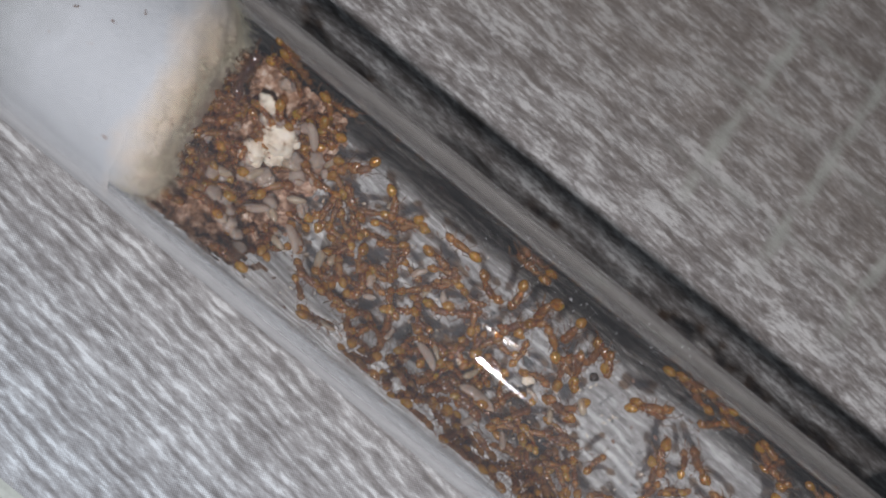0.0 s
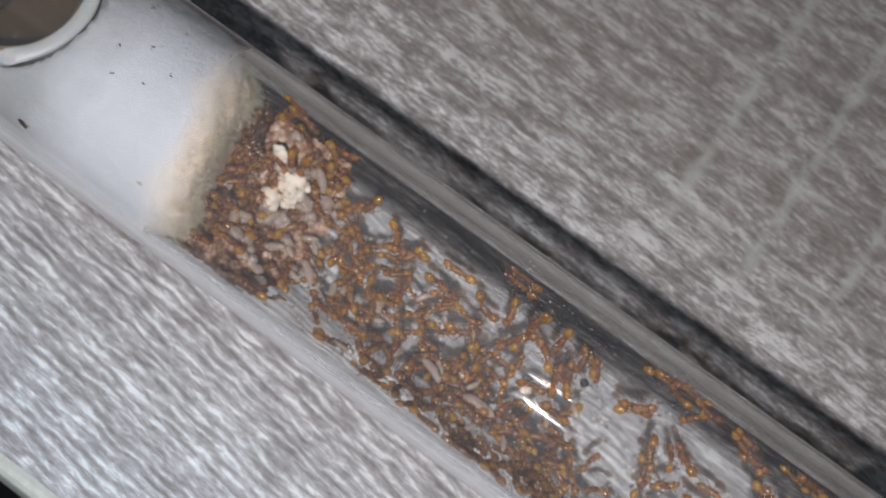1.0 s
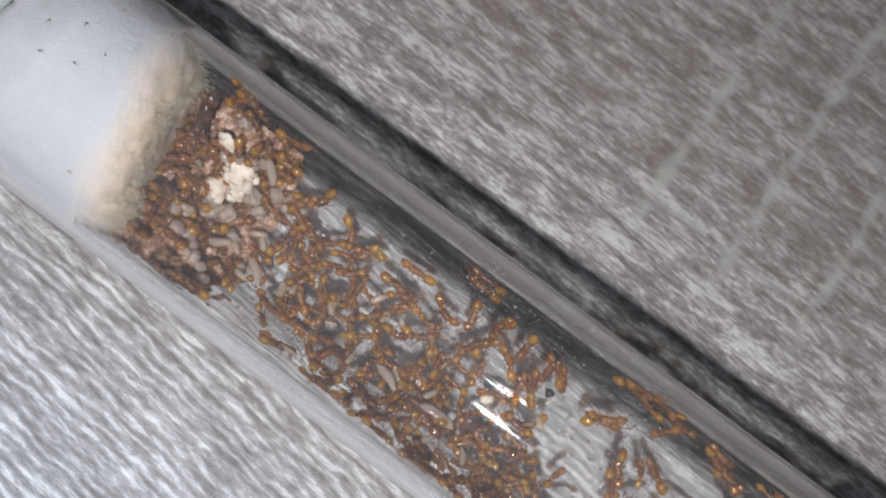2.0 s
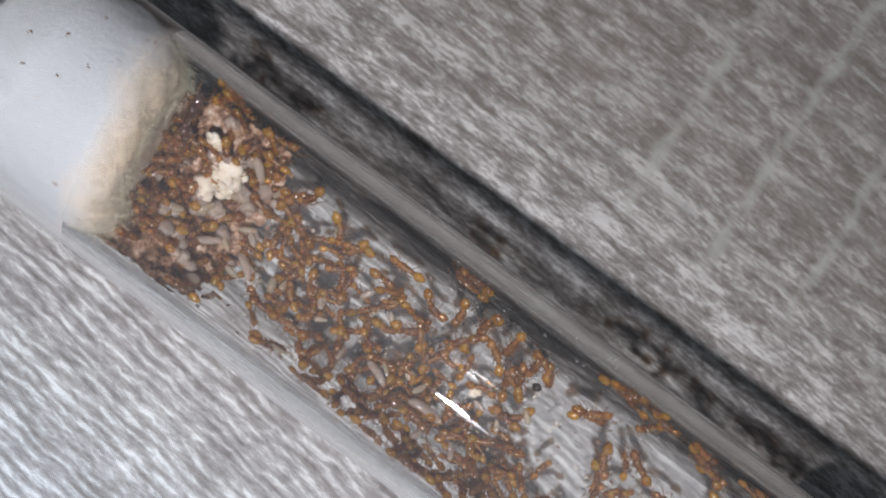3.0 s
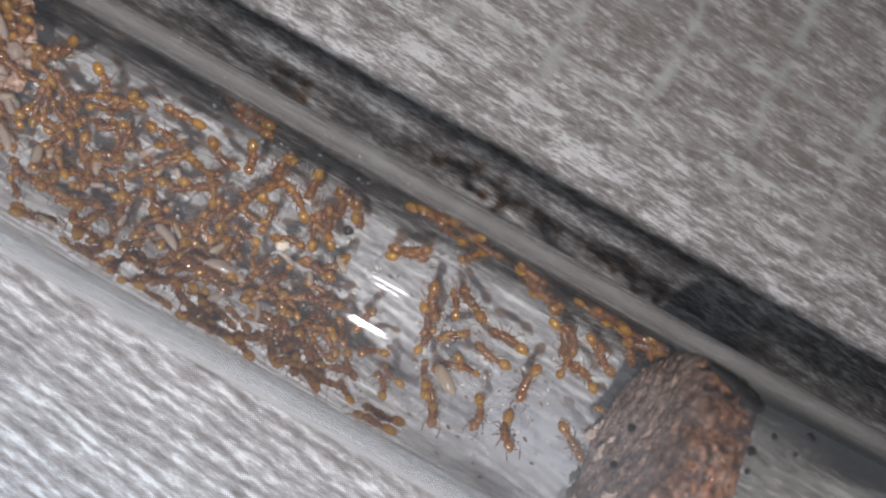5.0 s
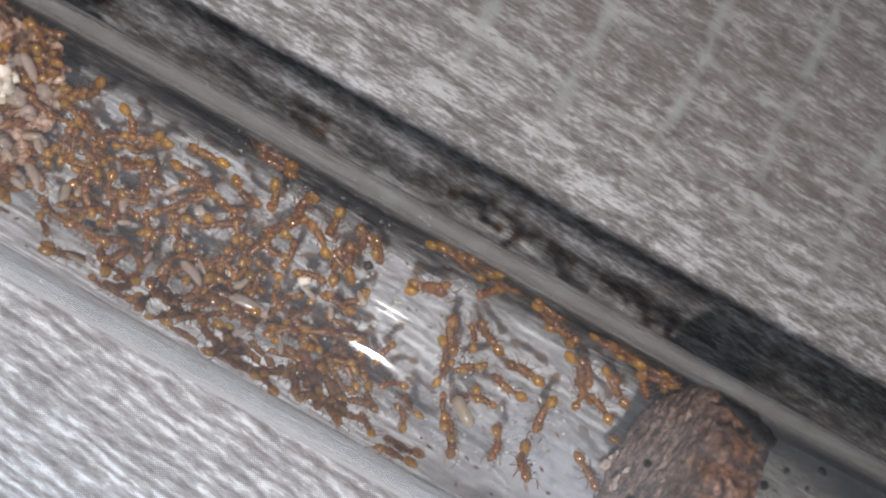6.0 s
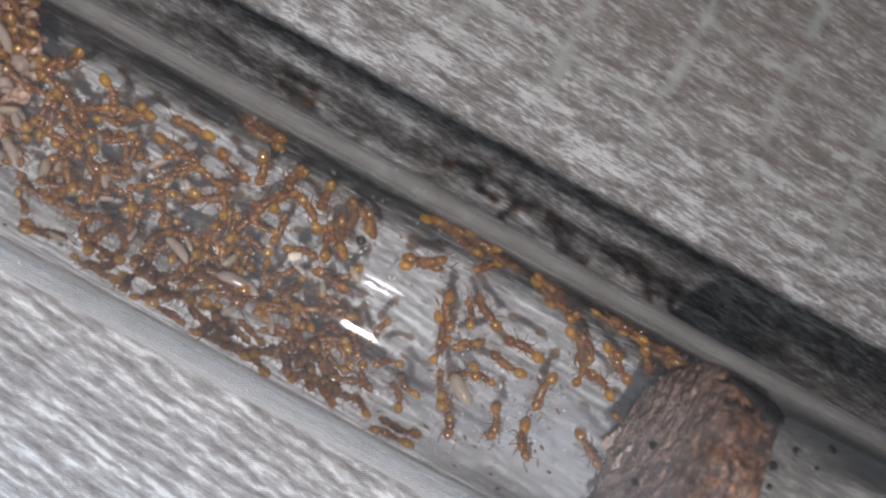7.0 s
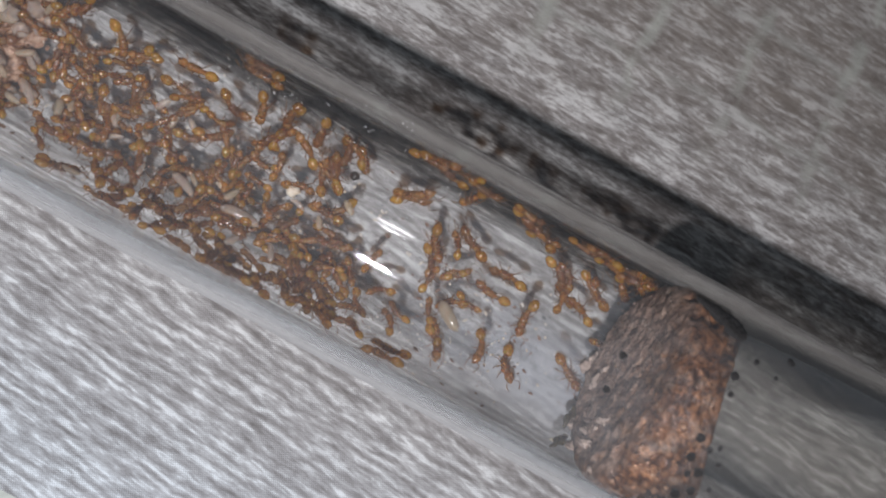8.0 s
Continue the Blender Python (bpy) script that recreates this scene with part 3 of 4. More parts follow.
def build_ant(bend=0.0, spread=1.0, droop=0.0):
    """An ant 2.6 mm long, its head towards +x, with its parts as children."""
    ant = new("ant")
    tagged(ant, "amber-orange worker ant on the glass inside the tube", "ant", "ants in the tube")

    def turned(x, y, z, about, k):
        """Bends the body sideways behind or ahead of a joint."""
        a = bend * k
        return (about + (x - about) * math.cos(a) - y * math.sin(a), (x - about) * math.sin(a) + y * math.cos(a), z)

    bm = bmesh.new()
    blob(bm, (0.40, 0, 0.45), (0.31, 0.285, 0.27))
    blob(bm, (0.18, 0, 0.44), (0.34, 0.275, 0.25))
    blob(bm, (-0.04, 0, 0.41), (0.31, 0.255, 0.235))
    part("thorax", bm, ANT, ant)
    bm = bmesh.new()
    blob(bm, turned(-0.30, 0, 0.42, 0, 0.5), (0.18, 0.18, 0.17), None, 8, 6)
    blob(bm, turned(-0.46, 0, 0.41, 0, 0.7), (0.14, 0.19, 0.185), None, 8, 6)
    part("petiole", bm, ANT, ant)
    bm = bmesh.new()
    vs = blob(bm, (0, 0, 0), (0.44, 0.335, 0.30), None, 16, 10)
    for v in vs:
        x = v.co.x / MM
        v.co.y *= 1 - 0.45 * max(0, -x)
        v.co.z *= 1 - 0.35 * max(0, -x)
    at = turned(-0.90, 0, 0.42 + droop, 0, 1.0)
    bmesh.ops.transform(bm, matrix=Matrix.Translation([q * MM for q in at]) @ Matrix.Rotation(bend, 4, "Z") @ Matrix.Rotation(-droop * 0.8, 4, "Y"), verts=bm.verts[:])
    part("gaster", bm, GASTER, ant)
    at = turned(0.92, 0, 0.42, 0.4, -0.8)
    turn = Matrix.Rotation(-0.8 * bend, 4, "Z")
    bm = bmesh.new()
    for v in blob(bm, (0, 0, 0), (0.35, 0.315, 0.25), None, 12, 8):
        v.co.y *= 1 - 0.25 * max(0, v.co.x / MM) / 0.3
    for side in (-1, 1):
        blob(bm, (0.33, 0.07 * side, -0.05), (0.11, 0.05, 0.04), Matrix.Rotation(-0.4 * side, 4, "Z"), 6, 4)
    bmesh.ops.transform(bm, matrix=Matrix.Translation([q * MM for q in at]) @ turn @ Matrix.Rotation(0.3, 4, "Y"), verts=bm.verts[:])
    head = part("head", bm, ANT, ant)
    for side in (-1, 1):
        bm = bmesh.new()
        e = turn @ Vector((0.10, 0.235 * side, 0.08))
        blob(bm, (at[0] + e.x, at[1] + e.y, at[2] + e.z), (0.05, 0.03, 0.05), None, 6, 5)
        part("eye", bm, EYE, head, "small dark eye")
        bm = bmesh.new()
        pts = [turn @ Vector(p) for p in ((0.22, 0.09 * side, 0.03), (0.38, 0.40 * side, 0.22), (0.62, 0.42 * side, 0.02), (0.86, 0.34 * side, -0.14))]
        rod(bm, [(at[0] + p.x, at[1] + p.y, at[2] + p.z) for p in pts], [0.022, 0.024, 0.026, 0.036])
        part("antenna", bm, ANT_LEG, ant)
        for k in range(3):
            bm = bmesh.new()
            rod(bm, leg_points(side, k, spread), [0.040, 0.032, 0.024, 0.016])
            part("leg", bm, ANT_LEG, ant)
    return ant


EYE = plain("dark_eye", (0.03, 0.02, 0.015), 0.3)
PROTOTYPES = [build_ant(b, s, d) for b, s, d in ((0.0, 1.0, 0.0), (0.35, 0.9, 0.05), (-0.4, 1.1, 0.0), (0.15, 0.75, 0.12), (-0.2, 1.0, 0.1))]
rng = random.Random(4)
used = [False] * len(PROTOTYPES)


RESTLESS = []


def place_ant(x, phi, heading, size=1.0, lift=0.0):
    k = rng.randrange(len(PROTOTYPES))
    m = on_wall(x, phi, heading, lift, rng.uniform(-8, 8)) @ Matrix.Scale(size, 4)
    if used[k]:
        copy = copy_thing(PROTOTYPES[k], m)
        copy.matrix_basis = m
        if rng.random() < 0.16:
            RESTLESS.append(copy)
    else:
        PROTOTYPES[k].matrix_basis, used[k] = m, True


def heap(x):
    """How high the ants and brood are heaped on the glass towards the cotton."""
    return min(max((-9.0 - x) * 0.55, 0.0), 3.9)


def settle(rows):
    for x, phi, heading, size in rows:
        x = max(x, -17.2 + 0.02 * abs(phi))
        place_ant(x, phi, heading, size, heap(x) if abs(phi) < 70 else 0.0)


settle([
    (-17.8, 46, 175, 0.85), (-16.9, 48, 320, 1.04), (-16.9, 85, 58, 1.15), (-16.7, 40, 180, 0.85), (-16.5, -35, 106, 1.15), (-16.5, 35, 57, 1.06),
    (-16.4, 59, 146, 0.85), (-16.3, -40, 269, 1.12), (-16.1, -23, 103, 1.08), (-15.4, 77, 337, 0.85), (-15.3, 34, 253, 0.85), (-15.2, -23, 159, 0.85),
    (-15.2, 108, 325, 0.85), (-15.1, 9, 347, 0.96), (-14.6, 54, 324, 0.85), (-14.4, 96, 334, 0.97), (-14.2, 62, 342, 0.85), (-14, -13, 158, 0.85),
    (-14, 44, 258, 0.87), (-13.9, 20, 269, 0.85), (-13.9, 89, 330, 0.85), (-13.8, 76, 304, 0.93), (-13.4, -40, 221, 1.15), (-13.4, -33, 15, 0.85),
])
settle([
    (-13.3, 64, 268, 1.15), (-13.2, 63, 151, 0.85), (-12.8, -22, 87, 0.87), (-12.4, 61, 274, 1.06), (-11.7, -30, 62, 1.15), (-11.2, 8, 52, 1.15),
    (-11.2, 78, 115, 1.15), (-10.7, 87, 17, 1.15), (-10.6, 64, 269, 1.15), (-10.1, 65, 91, 0.97), (-9.9, 31, 167, 0.97), (-9.8, -68, 191, 1.15),
    (-9.3, -22, 97, 1.15), (-9.3, 43, 22, 1.1), (-9.1, 8, 158, 1.01), (-8.6, 4, 183, 0.82), (-8.4, 47, 55, 1.14), (-8.1, 38, 159, 1.01),
    (-7.1, 57, 237, 1.15), (-6.4, 31, 163, 0.92), (-6.4, 33, 149, 1.12), (-5.9, -23, 160, 1.08), (-4.3, -8, 125, 1.12), (-4.2, 50, 295, 1.15),
])
settle([
    (-3.7, 6, 313, 1.15), (-3.3, -49, 21, 1.14), (-3.3, -49, 34, 1.15), (-2.6, -1, 291, 1.15), (-2.6, 44, 234, 1.02), (-2.5, 46, 238, 0.87),
    (-1.7, -32, 306, 1.15), (-0.7, -35, 91, 1.15), (-0.3, -1, 131, 0.97), (0.4, -22, 321, 0.89), (0.4, -12, 294, 1.15), (0.5, 40, 349, 1.15),
    (0.9, -56, 162, 1.03), (0.9, -47, 238, 1.15), (1.1, 57, 182, 1.15), (1.4, 5, 126, 1.15), (1.4, 14, 8, 0.84), (2.3, -25, 76, 1),
    (2.8, -17, 56, 1.06), (3.2, -5, 5, 1.15), (3.8, 22, 33, 1.15), (4.1, 44, 342, 1.12), (4.4, -31, 57, 1.04), (4.6, -19, 262, 1.15),
])
settle([
    (5, -44, 37, 1.09), (5.2, -14, 71, 0.85), (5.4, -62, 353, 1.1), (5.4, 1, 170, 0.85), (5.4, 82, 173, 1.15), (5.4, 95, 180, 1.15),
    (5.9, 16, 195, 0.82), (6, 55, 277, 1.15), (6.1, -33, 59, 0.85), (6.4, 3, 255, 0.85), (6.6, -47, 324, 1.15), (7.1, -16, 83, 1.11),
    (7.1, 38, 244, 1.09), (7.3, -5, 303, 1.08), (7.6, -37, 355, 0.85), (7.7, 21, 178, 0.85), (7.8, 11, 175, 0.85), (7.8, 60, 263, 1.15),
    (7.8, 61, 267, 1.15), (8, -52, 261, 1.15), (8.4, -65, 6, 1.02), (9.3, -15, 66, 0.85), (9.8, -62, 141, 1.05), (9.8, 2, 244, 0.85),
])
settle([
    (9.8, 44, 143, 1.13), (10.1, 60, 270, 1.15), (10.3, 21, 8, 0.95), (11.1, 1, 244, 0.85), (11.3, -10, 140, 1.04), (11.4, -64, 133, 1.15),
    (11.4, -27, 349, 0.99), (11.4, 33, 103, 1.13), (12.1, 40, 114, 1.15), (12.2, 37, 128, 1.08), (12.3, 57, 276, 1.13), (12.6, -12, 162, 0.85),
    (12.6, -7, 33, 1.02), (12.8, 15, 349, 1.02), (12.9, 61, 143, 1.15), (13, -30, 123, 0.96), (13.5, 5, 355, 0.85), (13.5, 57, 294, 0.95),
    (13.6, 19, 224, 1.05), (14.1, -43, 123, 1.15), (14.3, -2, 190, 0.85), (15.1, -14, 63, 0.89), (15.2, -39, 126, 1.15), (15.7, -21, 138, 1),
])
settle([
    (16.9, 2, 74, 0.85), (17.1, 94, 0, 1.15), (17.2, 50, 24, 1.15), (17.4, 53, 34, 1.15), (17.8, 101, 24, 1.15), (18.9, 84, 147, 1.05),
    (19.9, 32, 301, 0.97), (20, -29, 128, 0.92), (20, 98, 202, 0.86), (20.1, -21, 149, 0.82), (20.2, 30, 302, 1.15), (20.4, -66, 188, 1.15),
    (20.8, -54, 182, 1.15), (20.8, 75, 248, 1.15), (21, 91, 347, 1.12), (22.2, 19, 226, 0.82), (22.4, 42, 148, 1.15), (22.8, 40, 157, 0.82),
    (23.3, -27, 297, 1.15), (24.1, 7, 350, 0.85), (24.3, 90, 338, 1.05), (24.4, 82, 330, 1.15), (25.2, 19, 171, 1.1), (25.6, 34, 182, 1.15),
])
settle([
    (26, 74, 156, 1.15), (26.1, 74, 1, 0.99), (26.2, -14, 278, 1.07), (27.9, 16, 273, 1.15), (28.1, -16, 299, 1.15), (28.4, 54, 312, 1.15),
    (28.5, 86, 346, 0.94), (29, 54, 137, 1.03), (29.5, 40, 150, 0.82), (29.9, 93, 172, 1.15), (30.6, 56, 320, 1.07), (30.6, 82, 347, 0.85),
    (31, 37, 159, 1.03), (31.2, 52, 130, 1.14), (32.3, -1, 326, 1.15), (32.3, 68, 306, 1.14), (33.6, 23, 24, 0.82),
])

# Others crowd along the low side of the tube.
for i in range(44):
    x = rng.choice((rng.uniform(-4, 15), rng.uniform(4, 17), rng.gauss(13.0, 3.2)))
    place_ant(x, max(-56, min(-4, rng.gauss(-33, 15))), rng.uniform(0, 360), rng.uniform(0.8, 1.15), rng.choice((0.0, 0.0, 0.5)))

for low, high, first, last, number in ((5, 16, -14, 46, 12), (-8, 4, -34, 38, 16), (16, 31, -34, 50, 12)):
    for i in range(number):
        x, phi = rng.uniform(low, high), rng.uniform(first, last)
        if 9.5 < x < 19 and 6 < phi < 36:
            continue
        place_ant(x, phi, rng.uniform(0, 360), rng.uniform(0.8, 1.1), rng.choice((0.0, 0.3)))

# A looser crowd fills the middle of the tube.
for i in range(52):
    x = rng.uniform(-9, 13)
    place_ant(x, rng.gauss(-6, 24) if x > 2 else rng.uniform(-46, 46), rng.uniform(0, 360), rng.uniform(0.75, 1.0), rng.choice((0.0, 0.2, 0.6)))

# More of them lie heaped up against the cotton.
for i in range(46):
    x = -16.4 + 7.4 * rng.random() ** 1.4
    place_ant(x, rng.uniform(-62, 82), rng.uniform(0, 360), rng.uniform(0.9, 1.1), heap(x) * rng.uniform(0.6, 1.2))


# A few climb on the cotton itself.
for i in range(40):
    r_face = 6.3 * math.sqrt(rng.uniform(0.03, 1.0))
    phi = rng.uniform(-70, 96)
    place_ant(cotton_end(r_face * math.sin(radians(phi)), -r_face * math.cos(radians(phi))) + rng.uniform(0.2, 0.7), phi, rng.uniform(0, 360), rng.uniform(0.85, 1.1), R_IN - r_face)

# Four press into the corner between the plug and the glass.
settle([(32.6, 80, 200, 1.1), (33.4, 74, 120, 1.1), (32.0, 88, 20, 1.0), (33.3, 88, 330, 1.0)])


def build_large_ant(name, size, chitin, label, m, group):
    """A darker ant on its own: the workers' shape in another colour and size."""
    ant = build_ant(0.15, 0.9, 0.05)
    for ob in ant.children:
        if ob.name.split(".")[0] in ("thorax", "petiole", "gaster", "head"):
            ob.data = ob.data.copy()
            ob.data.materials[0] = chitin
    ant.name = name
    tagged(ant, label, "ant", group)
    ant.matrix_basis = m @ Matrix.Scale(size, 4)
    return ant


DARK_ANT = ant_material("dark_brown_chitin", (0.060, 0.022, 0.012), (0.11, 0.042, 0.022), 0.12)
QUEEN = ant_material("brown_chitin", (0.16, 0.07, 0.03), (0.32, 0.16, 0.07), 0.45)
fwd, up = Vector((0.0, 0.68, 0.73)).normalized(), Vector((0.75, -0.48, 0.45)).normalized()
on_face = Matrix((fwd, up.cross(fwd), up)).transposed().to_4x4()
on_face.translation = Vector((-16.5, 3.5, 1.0)) * MM
build_large_ant("dark_ant", 1.45, DARK_ANT, "dark brown ant climbing on the stained cotton", TUBE @ on_face, "ants in the tube")
build_large_ant("queen_ant", 1.5, QUEEN, "large brown queen ant among the amber workers", on_wall(7.2, -24, -6, 0.2), "queen")


# ---------------------------------------------------------------- brood and scraps
def build_larva(length, girth, curve, material, name, label, m):
    bm = bmesh.new()
    seg = 9
    pts, radii = [], []
    for k in range(seg + 1):
        u = k / seg
        pts.append((length * (u - 0.5), curve * length * 0.5 * (0.25 - (u - 0.5) ** 2) * 2, girth))
        radii.append(girth * (max(0.0, 1 - abs(2 * u - 1) ** 2.6) ** 0.5 * (1 - 0.25 * u) + 0.04))
    rod(bm, pts, radii, 10)
    ob = part(name, bm, material)
    ob.matrix_basis = m
    return tagged(ob, label, "ant brood", "brood in the tube")


def brood_material(name, colour):
    n = Nodes(name)
    grain = n.noise(n.coords((1.5, 1.5, 1.5)), 1.0, 3.0)
    body = n.principled(Base_Color=n.mix(grain, tuple(0.8 * c for c in colour), colour), Roughness=0.12, Specular_IOR_Level=0.9,
                        Subsurface_Weight=0.5, Subsurface_Radius=(1.0, 0.75, 0.55), Subsurface_Scale=0.4 * MM, Normal=n.bump(n.noise(n.coords((2.0, 2.0, 2.0)), 1.0, 2.0), 0.2, 0.1))
    through_it = n.add("ShaderNodeBsdfTransparent", {"Color": (0.86, 0.80, 0.74, 1)})
    mix = n.add("ShaderNodeMixShader", {0: 0.62, 1: body.outputs[0], 2: through_it.outputs[0]})
    n.tree.links.new(mix.outputs[0], n.out.inputs["Surface"])
    return n.mat


MILKY = brood_material("milky_skin", (0.76, 0.64, 0.55))
IVORY = brood_material("ivory_skin", (0.70, 0.59, 0.44))
for x, phi, heading, length in ((-11.0, -16, 44, 2.1), (-8.1, -11, -38, 2.3), (-11.0, 60, -54, 2.2), (8.0, -17, 2, 2.9), (3.7, -16, -24, 2.2)):
    build_larva(length, length * 0.17, rng.uniform(-0.5, 0.5), MILKY, "larva", "glossy milky-grey ant larva lying among the workers", on_wall(x, phi, heading, heap(x) + 0.5))
for x, phi, heading, length in ((-10.1, -7, -29, 1.4), (-8.6, -18, -10, 1.4), (-5.8, -10, -71, 1.7), (-2.3, 5, -80, 1.3), (23.3, -7, -36, 2.4), (-9.5, 12, 30, 1.4), (-11.3, 28, 10, 1.8), (-12.4, 4, 70, 1.5), (-14.0, -20, 20, 1.6)):
    build_larva(length, length * 0.21, rng.uniform(-0.2, 0.2), IVORY, "pupa", "pale ivory ant pupa lying among the workers", on_wall(x, phi, heading, heap(x) + 0.4))


def crumb_material():
    n = Nodes("pale_crumb")
    a = n.noise(n.coords((1.6, 1.6, 1.6)), 1.0, 5.0, 0.7)
    colour = n.ramp(a, [(0.30, (0.22, 0.14, 0.09)), (0.38, (0.60, 0.49, 0.37)), (0.52, (0.74, 0.65, 0.53)), (0.66, (0.80, 0.73, 0.62))])
    n.principled(Base_Color=colour, Roughness=0.6, Subsurface_Weight=0.3, Subsurface_Radius=(1.0, 0.7, 0.5), Subsurface_Scale=0.4 * MM, Normal=n.bump(a, 0.5, 0.15))
    return n.mat


CRUMB = crumb_material()
for k, (x, phi, size, lift) in enumerate(((-12.7, 40, 1.2, 2.6), (-13.5, 20, 0.9, 2.7), (-13.6, 50, 0.6, 2.9), (-11.8, 46, 0.5, 2.2), (-14.4, 66, 0.7, 2.8), (-12.2, 27, 0.6, 2.4), (10.1, 16, 0.42, 0.1), (5.9, 0, 0.4, 0.1))):
    lump("food_crumb", 1.1 * size, 0.6, 0.42, CRUMB, "soft cream-white scrap of food among the ants", "food crumb", on_wall(x, phi, 30 * k, lift), k, "scraps of food")
for k, (x, phi, size, lift) in enumerate(((-12.9, 4, 0.75, 2.2), (-16.0, -24, 0.7, 2.0), (-16.1, -8, 0.6, 2.4), (-15.4, -10, 0.7, 2.4), (-14.1, 84, 0.55, 1.6), (-11.8, 10, 0.6, 1.6), (-11.1, 33, 0.6, 2.0), (-10.8, 0, 0.5, 1.0))):
    lump("brood_clump", size, 0.7, 0.42, MILKY, "glassy pinkish clump of eggs and young larvae", "ant brood", on_wall(x, phi, 40 * k, lift), k + 9, "brood in the tube")

r = random.Random(17)
for k in range(34):
    x = r.uniform(-16.6, -8.5)
    lump("brood_clump", r.uniform(0.35, 0.66), 0.75, 0.2, MILKY, "glassy pinkish clump of eggs and young larvae", "ant brood", on_wall(x, r.uniform(-50, 62), 40 * k, heap(x) * r.uniform(0.9, 1.1) + 0.35), k + 30, "brood in the tube")

for k in range(26):
    x = r.uniform(-9.5, 14)
    build_larva(r.uniform(0.9, 1.7), r.uniform(0.2, 0.3), r.uniform(-0.5, 0.5), r.choice((MILKY, IVORY)), "larva", "glossy milky-grey ant larva lying among the workers", on_wall(x, r.gauss(-8, 22), r.uniform(0, 180), heap(x) + r.uniform(0.1, 0.6)))

# The heap that the ants stand on: old skins and scraps pressed against the cotton.
bm = bmesh.new()
nu, nv = 64, 100
grid = []
for i in range(nu + 1):
    x = -17.0 + 9.2 * i / nu
    row = []
    for j in range(nv + 1):
        phi = radians(-66 + 142 * j / nv)
        edge = min(1.0, 5 * j / nv, 5 * (nv - j) / nv)
        h = heap(x) * 0.85 * edge + 0.6 * noise.fractal(Vector((x * 0.9, phi * 6, 2)), 0.75, 2.0, 5) * min(1.0, heap(x) + 0.3) - 0.12
        r = R_IN - 0.03 - max(h, 0.0)
        row.append(bm.verts.new(Vector((x, r * math.sin(phi), -r * math.cos(phi))) * MM))
    grid.append(row)
for i in range(nu):
    for j in range(nv):
        corners = (grid[i][j], grid[i + 1][j], grid[i + 1][j + 1], grid[i][j + 1])
        if any((v.co.yz.length / MM) < R_IN - 0.035 for v in corners):
            bm.faces.new(corners)


def litter_material():
    n = Nodes("brown_litter")
    a = n.noise(n.coords((1.1, 1.1, 1.1)), 1.0, 5.0, 0.65)
    n.principled(Base_Color=n.ramp(a, [(0.36, (0.05, 0.026, 0.016)), (0.47, (0.20, 0.095, 0.045)), (0.56, (0.36, 0.22, 0.14)), (0.66, (0.55, 0.44, 0.35))]), Roughness=0.45, Normal=n.bump(a, 0.8, 0.3))
    return n.mat


litter = part("litter_heap", bm, litter_material())
litter.matrix_basis = TUBE
tagged(litter, "damp brown heap of litter and old skins by the cotton", "litter", kind="stuff")

# Grit and shed skins strewn over the glass.
r = random.Random(33)
for name, material, count, low, high, label in (("grit", DIRT, 170, 0.04, 0.13, "dark grit strewn over the glass"), ("shed_skins", None, 320, 0.03, 0.10, "whitish flakes of shed skin on the glass")):
    soup = Soup()
    for i in range(count):
        x, phi = r.uniform(-13, 31), radians(max(-55, min(60, r.gauss(-4, 26))))
        s = r.uniform(low, high)
        rad = R_IN - 0.06
        soup.blob((x, rad * math.sin(phi), -rad * math.cos(phi)), (s * r.uniform(1, 2.4), s, s * 0.4), Matrix.Rotation(phi, 4, "X") @ Matrix.Rotation(r.uniform(0, 3), 4, "Z"))
    ob = part(name, soup.bm(), material or CRUMB, None, smooth=False)
    ob.matrix_basis = TUBE
    tagged(ob, label, "debris", kind="stuff")

r = random.Random(51)
soup = Soup()
for i in range(800):
    x, phi = r.gauss(10, 6), math.pi + r.gauss(0.0, 0.45)
    size = 0.008 + 0.03 * r.random() ** 3
    soup.blob((x, 8.01 * math.sin(phi), -8.01 * math.cos(phi)), (size * r.uniform(1, 2), size, size), Matrix.Rotation(phi, 4, "X") @ Matrix.Rotation(r.uniform(0, 3), 4, "Z"))
dust = part("dust", soup.bm(), plain("white_dust", (0.8, 0.82, 0.85), 0.5), smooth=False)
dust.matrix_basis = TUBE
tagged(dust, "fine white dust and scratches on top of the glass", "dust", kind="stuff")

for x, phi, size in ((38.4, 169, 0.19), (39.4, 157, 0.13), (41.5, 147, 0.18), (38.2, -158, 0.18), (38.3, -148, 0.18), (39.2, -143, 0.2), (39.5, -133, 0.18), (39.0, -155, 0.13), (39.5, -158, 0.1), (39.9, -151, 0.12), (32.0, -174, 0.16), (32.1, -157, 0.15), (38.7, -140, 0.14), (38.9, -127, 0.2), (40.3, -138, 0.1), (38.6, 178, 0.12), (40.8, 160, 0.1)):
    lump("mould_speck", 1.4 * size, 0.4, 0.3, MOULD_AND_SHADE, "round black mould speck on the wet glass", "mould", on_wall(x, phi, 0, 0.05), x, "mould specks")


lump("dark_stain", 0.42, 0.25, 0.3, EYE, "small dark oval stain on the wet cotton", "stain", on_wall(-28.0, -111, 20, R_IN - 7.09) @ Matrix.Diagonal((1.0, 0.5, 1.0, 1)), 3)
# Added lump that stands in for an ant's dark gaster.
lump("dark_pellet", 0.34, 0.8, 0.3, EYE, "glossy dark lump put in for an ant's gaster among the ants", "waste pellet", on_wall(13.3, 43, 0, 0.3), 5)

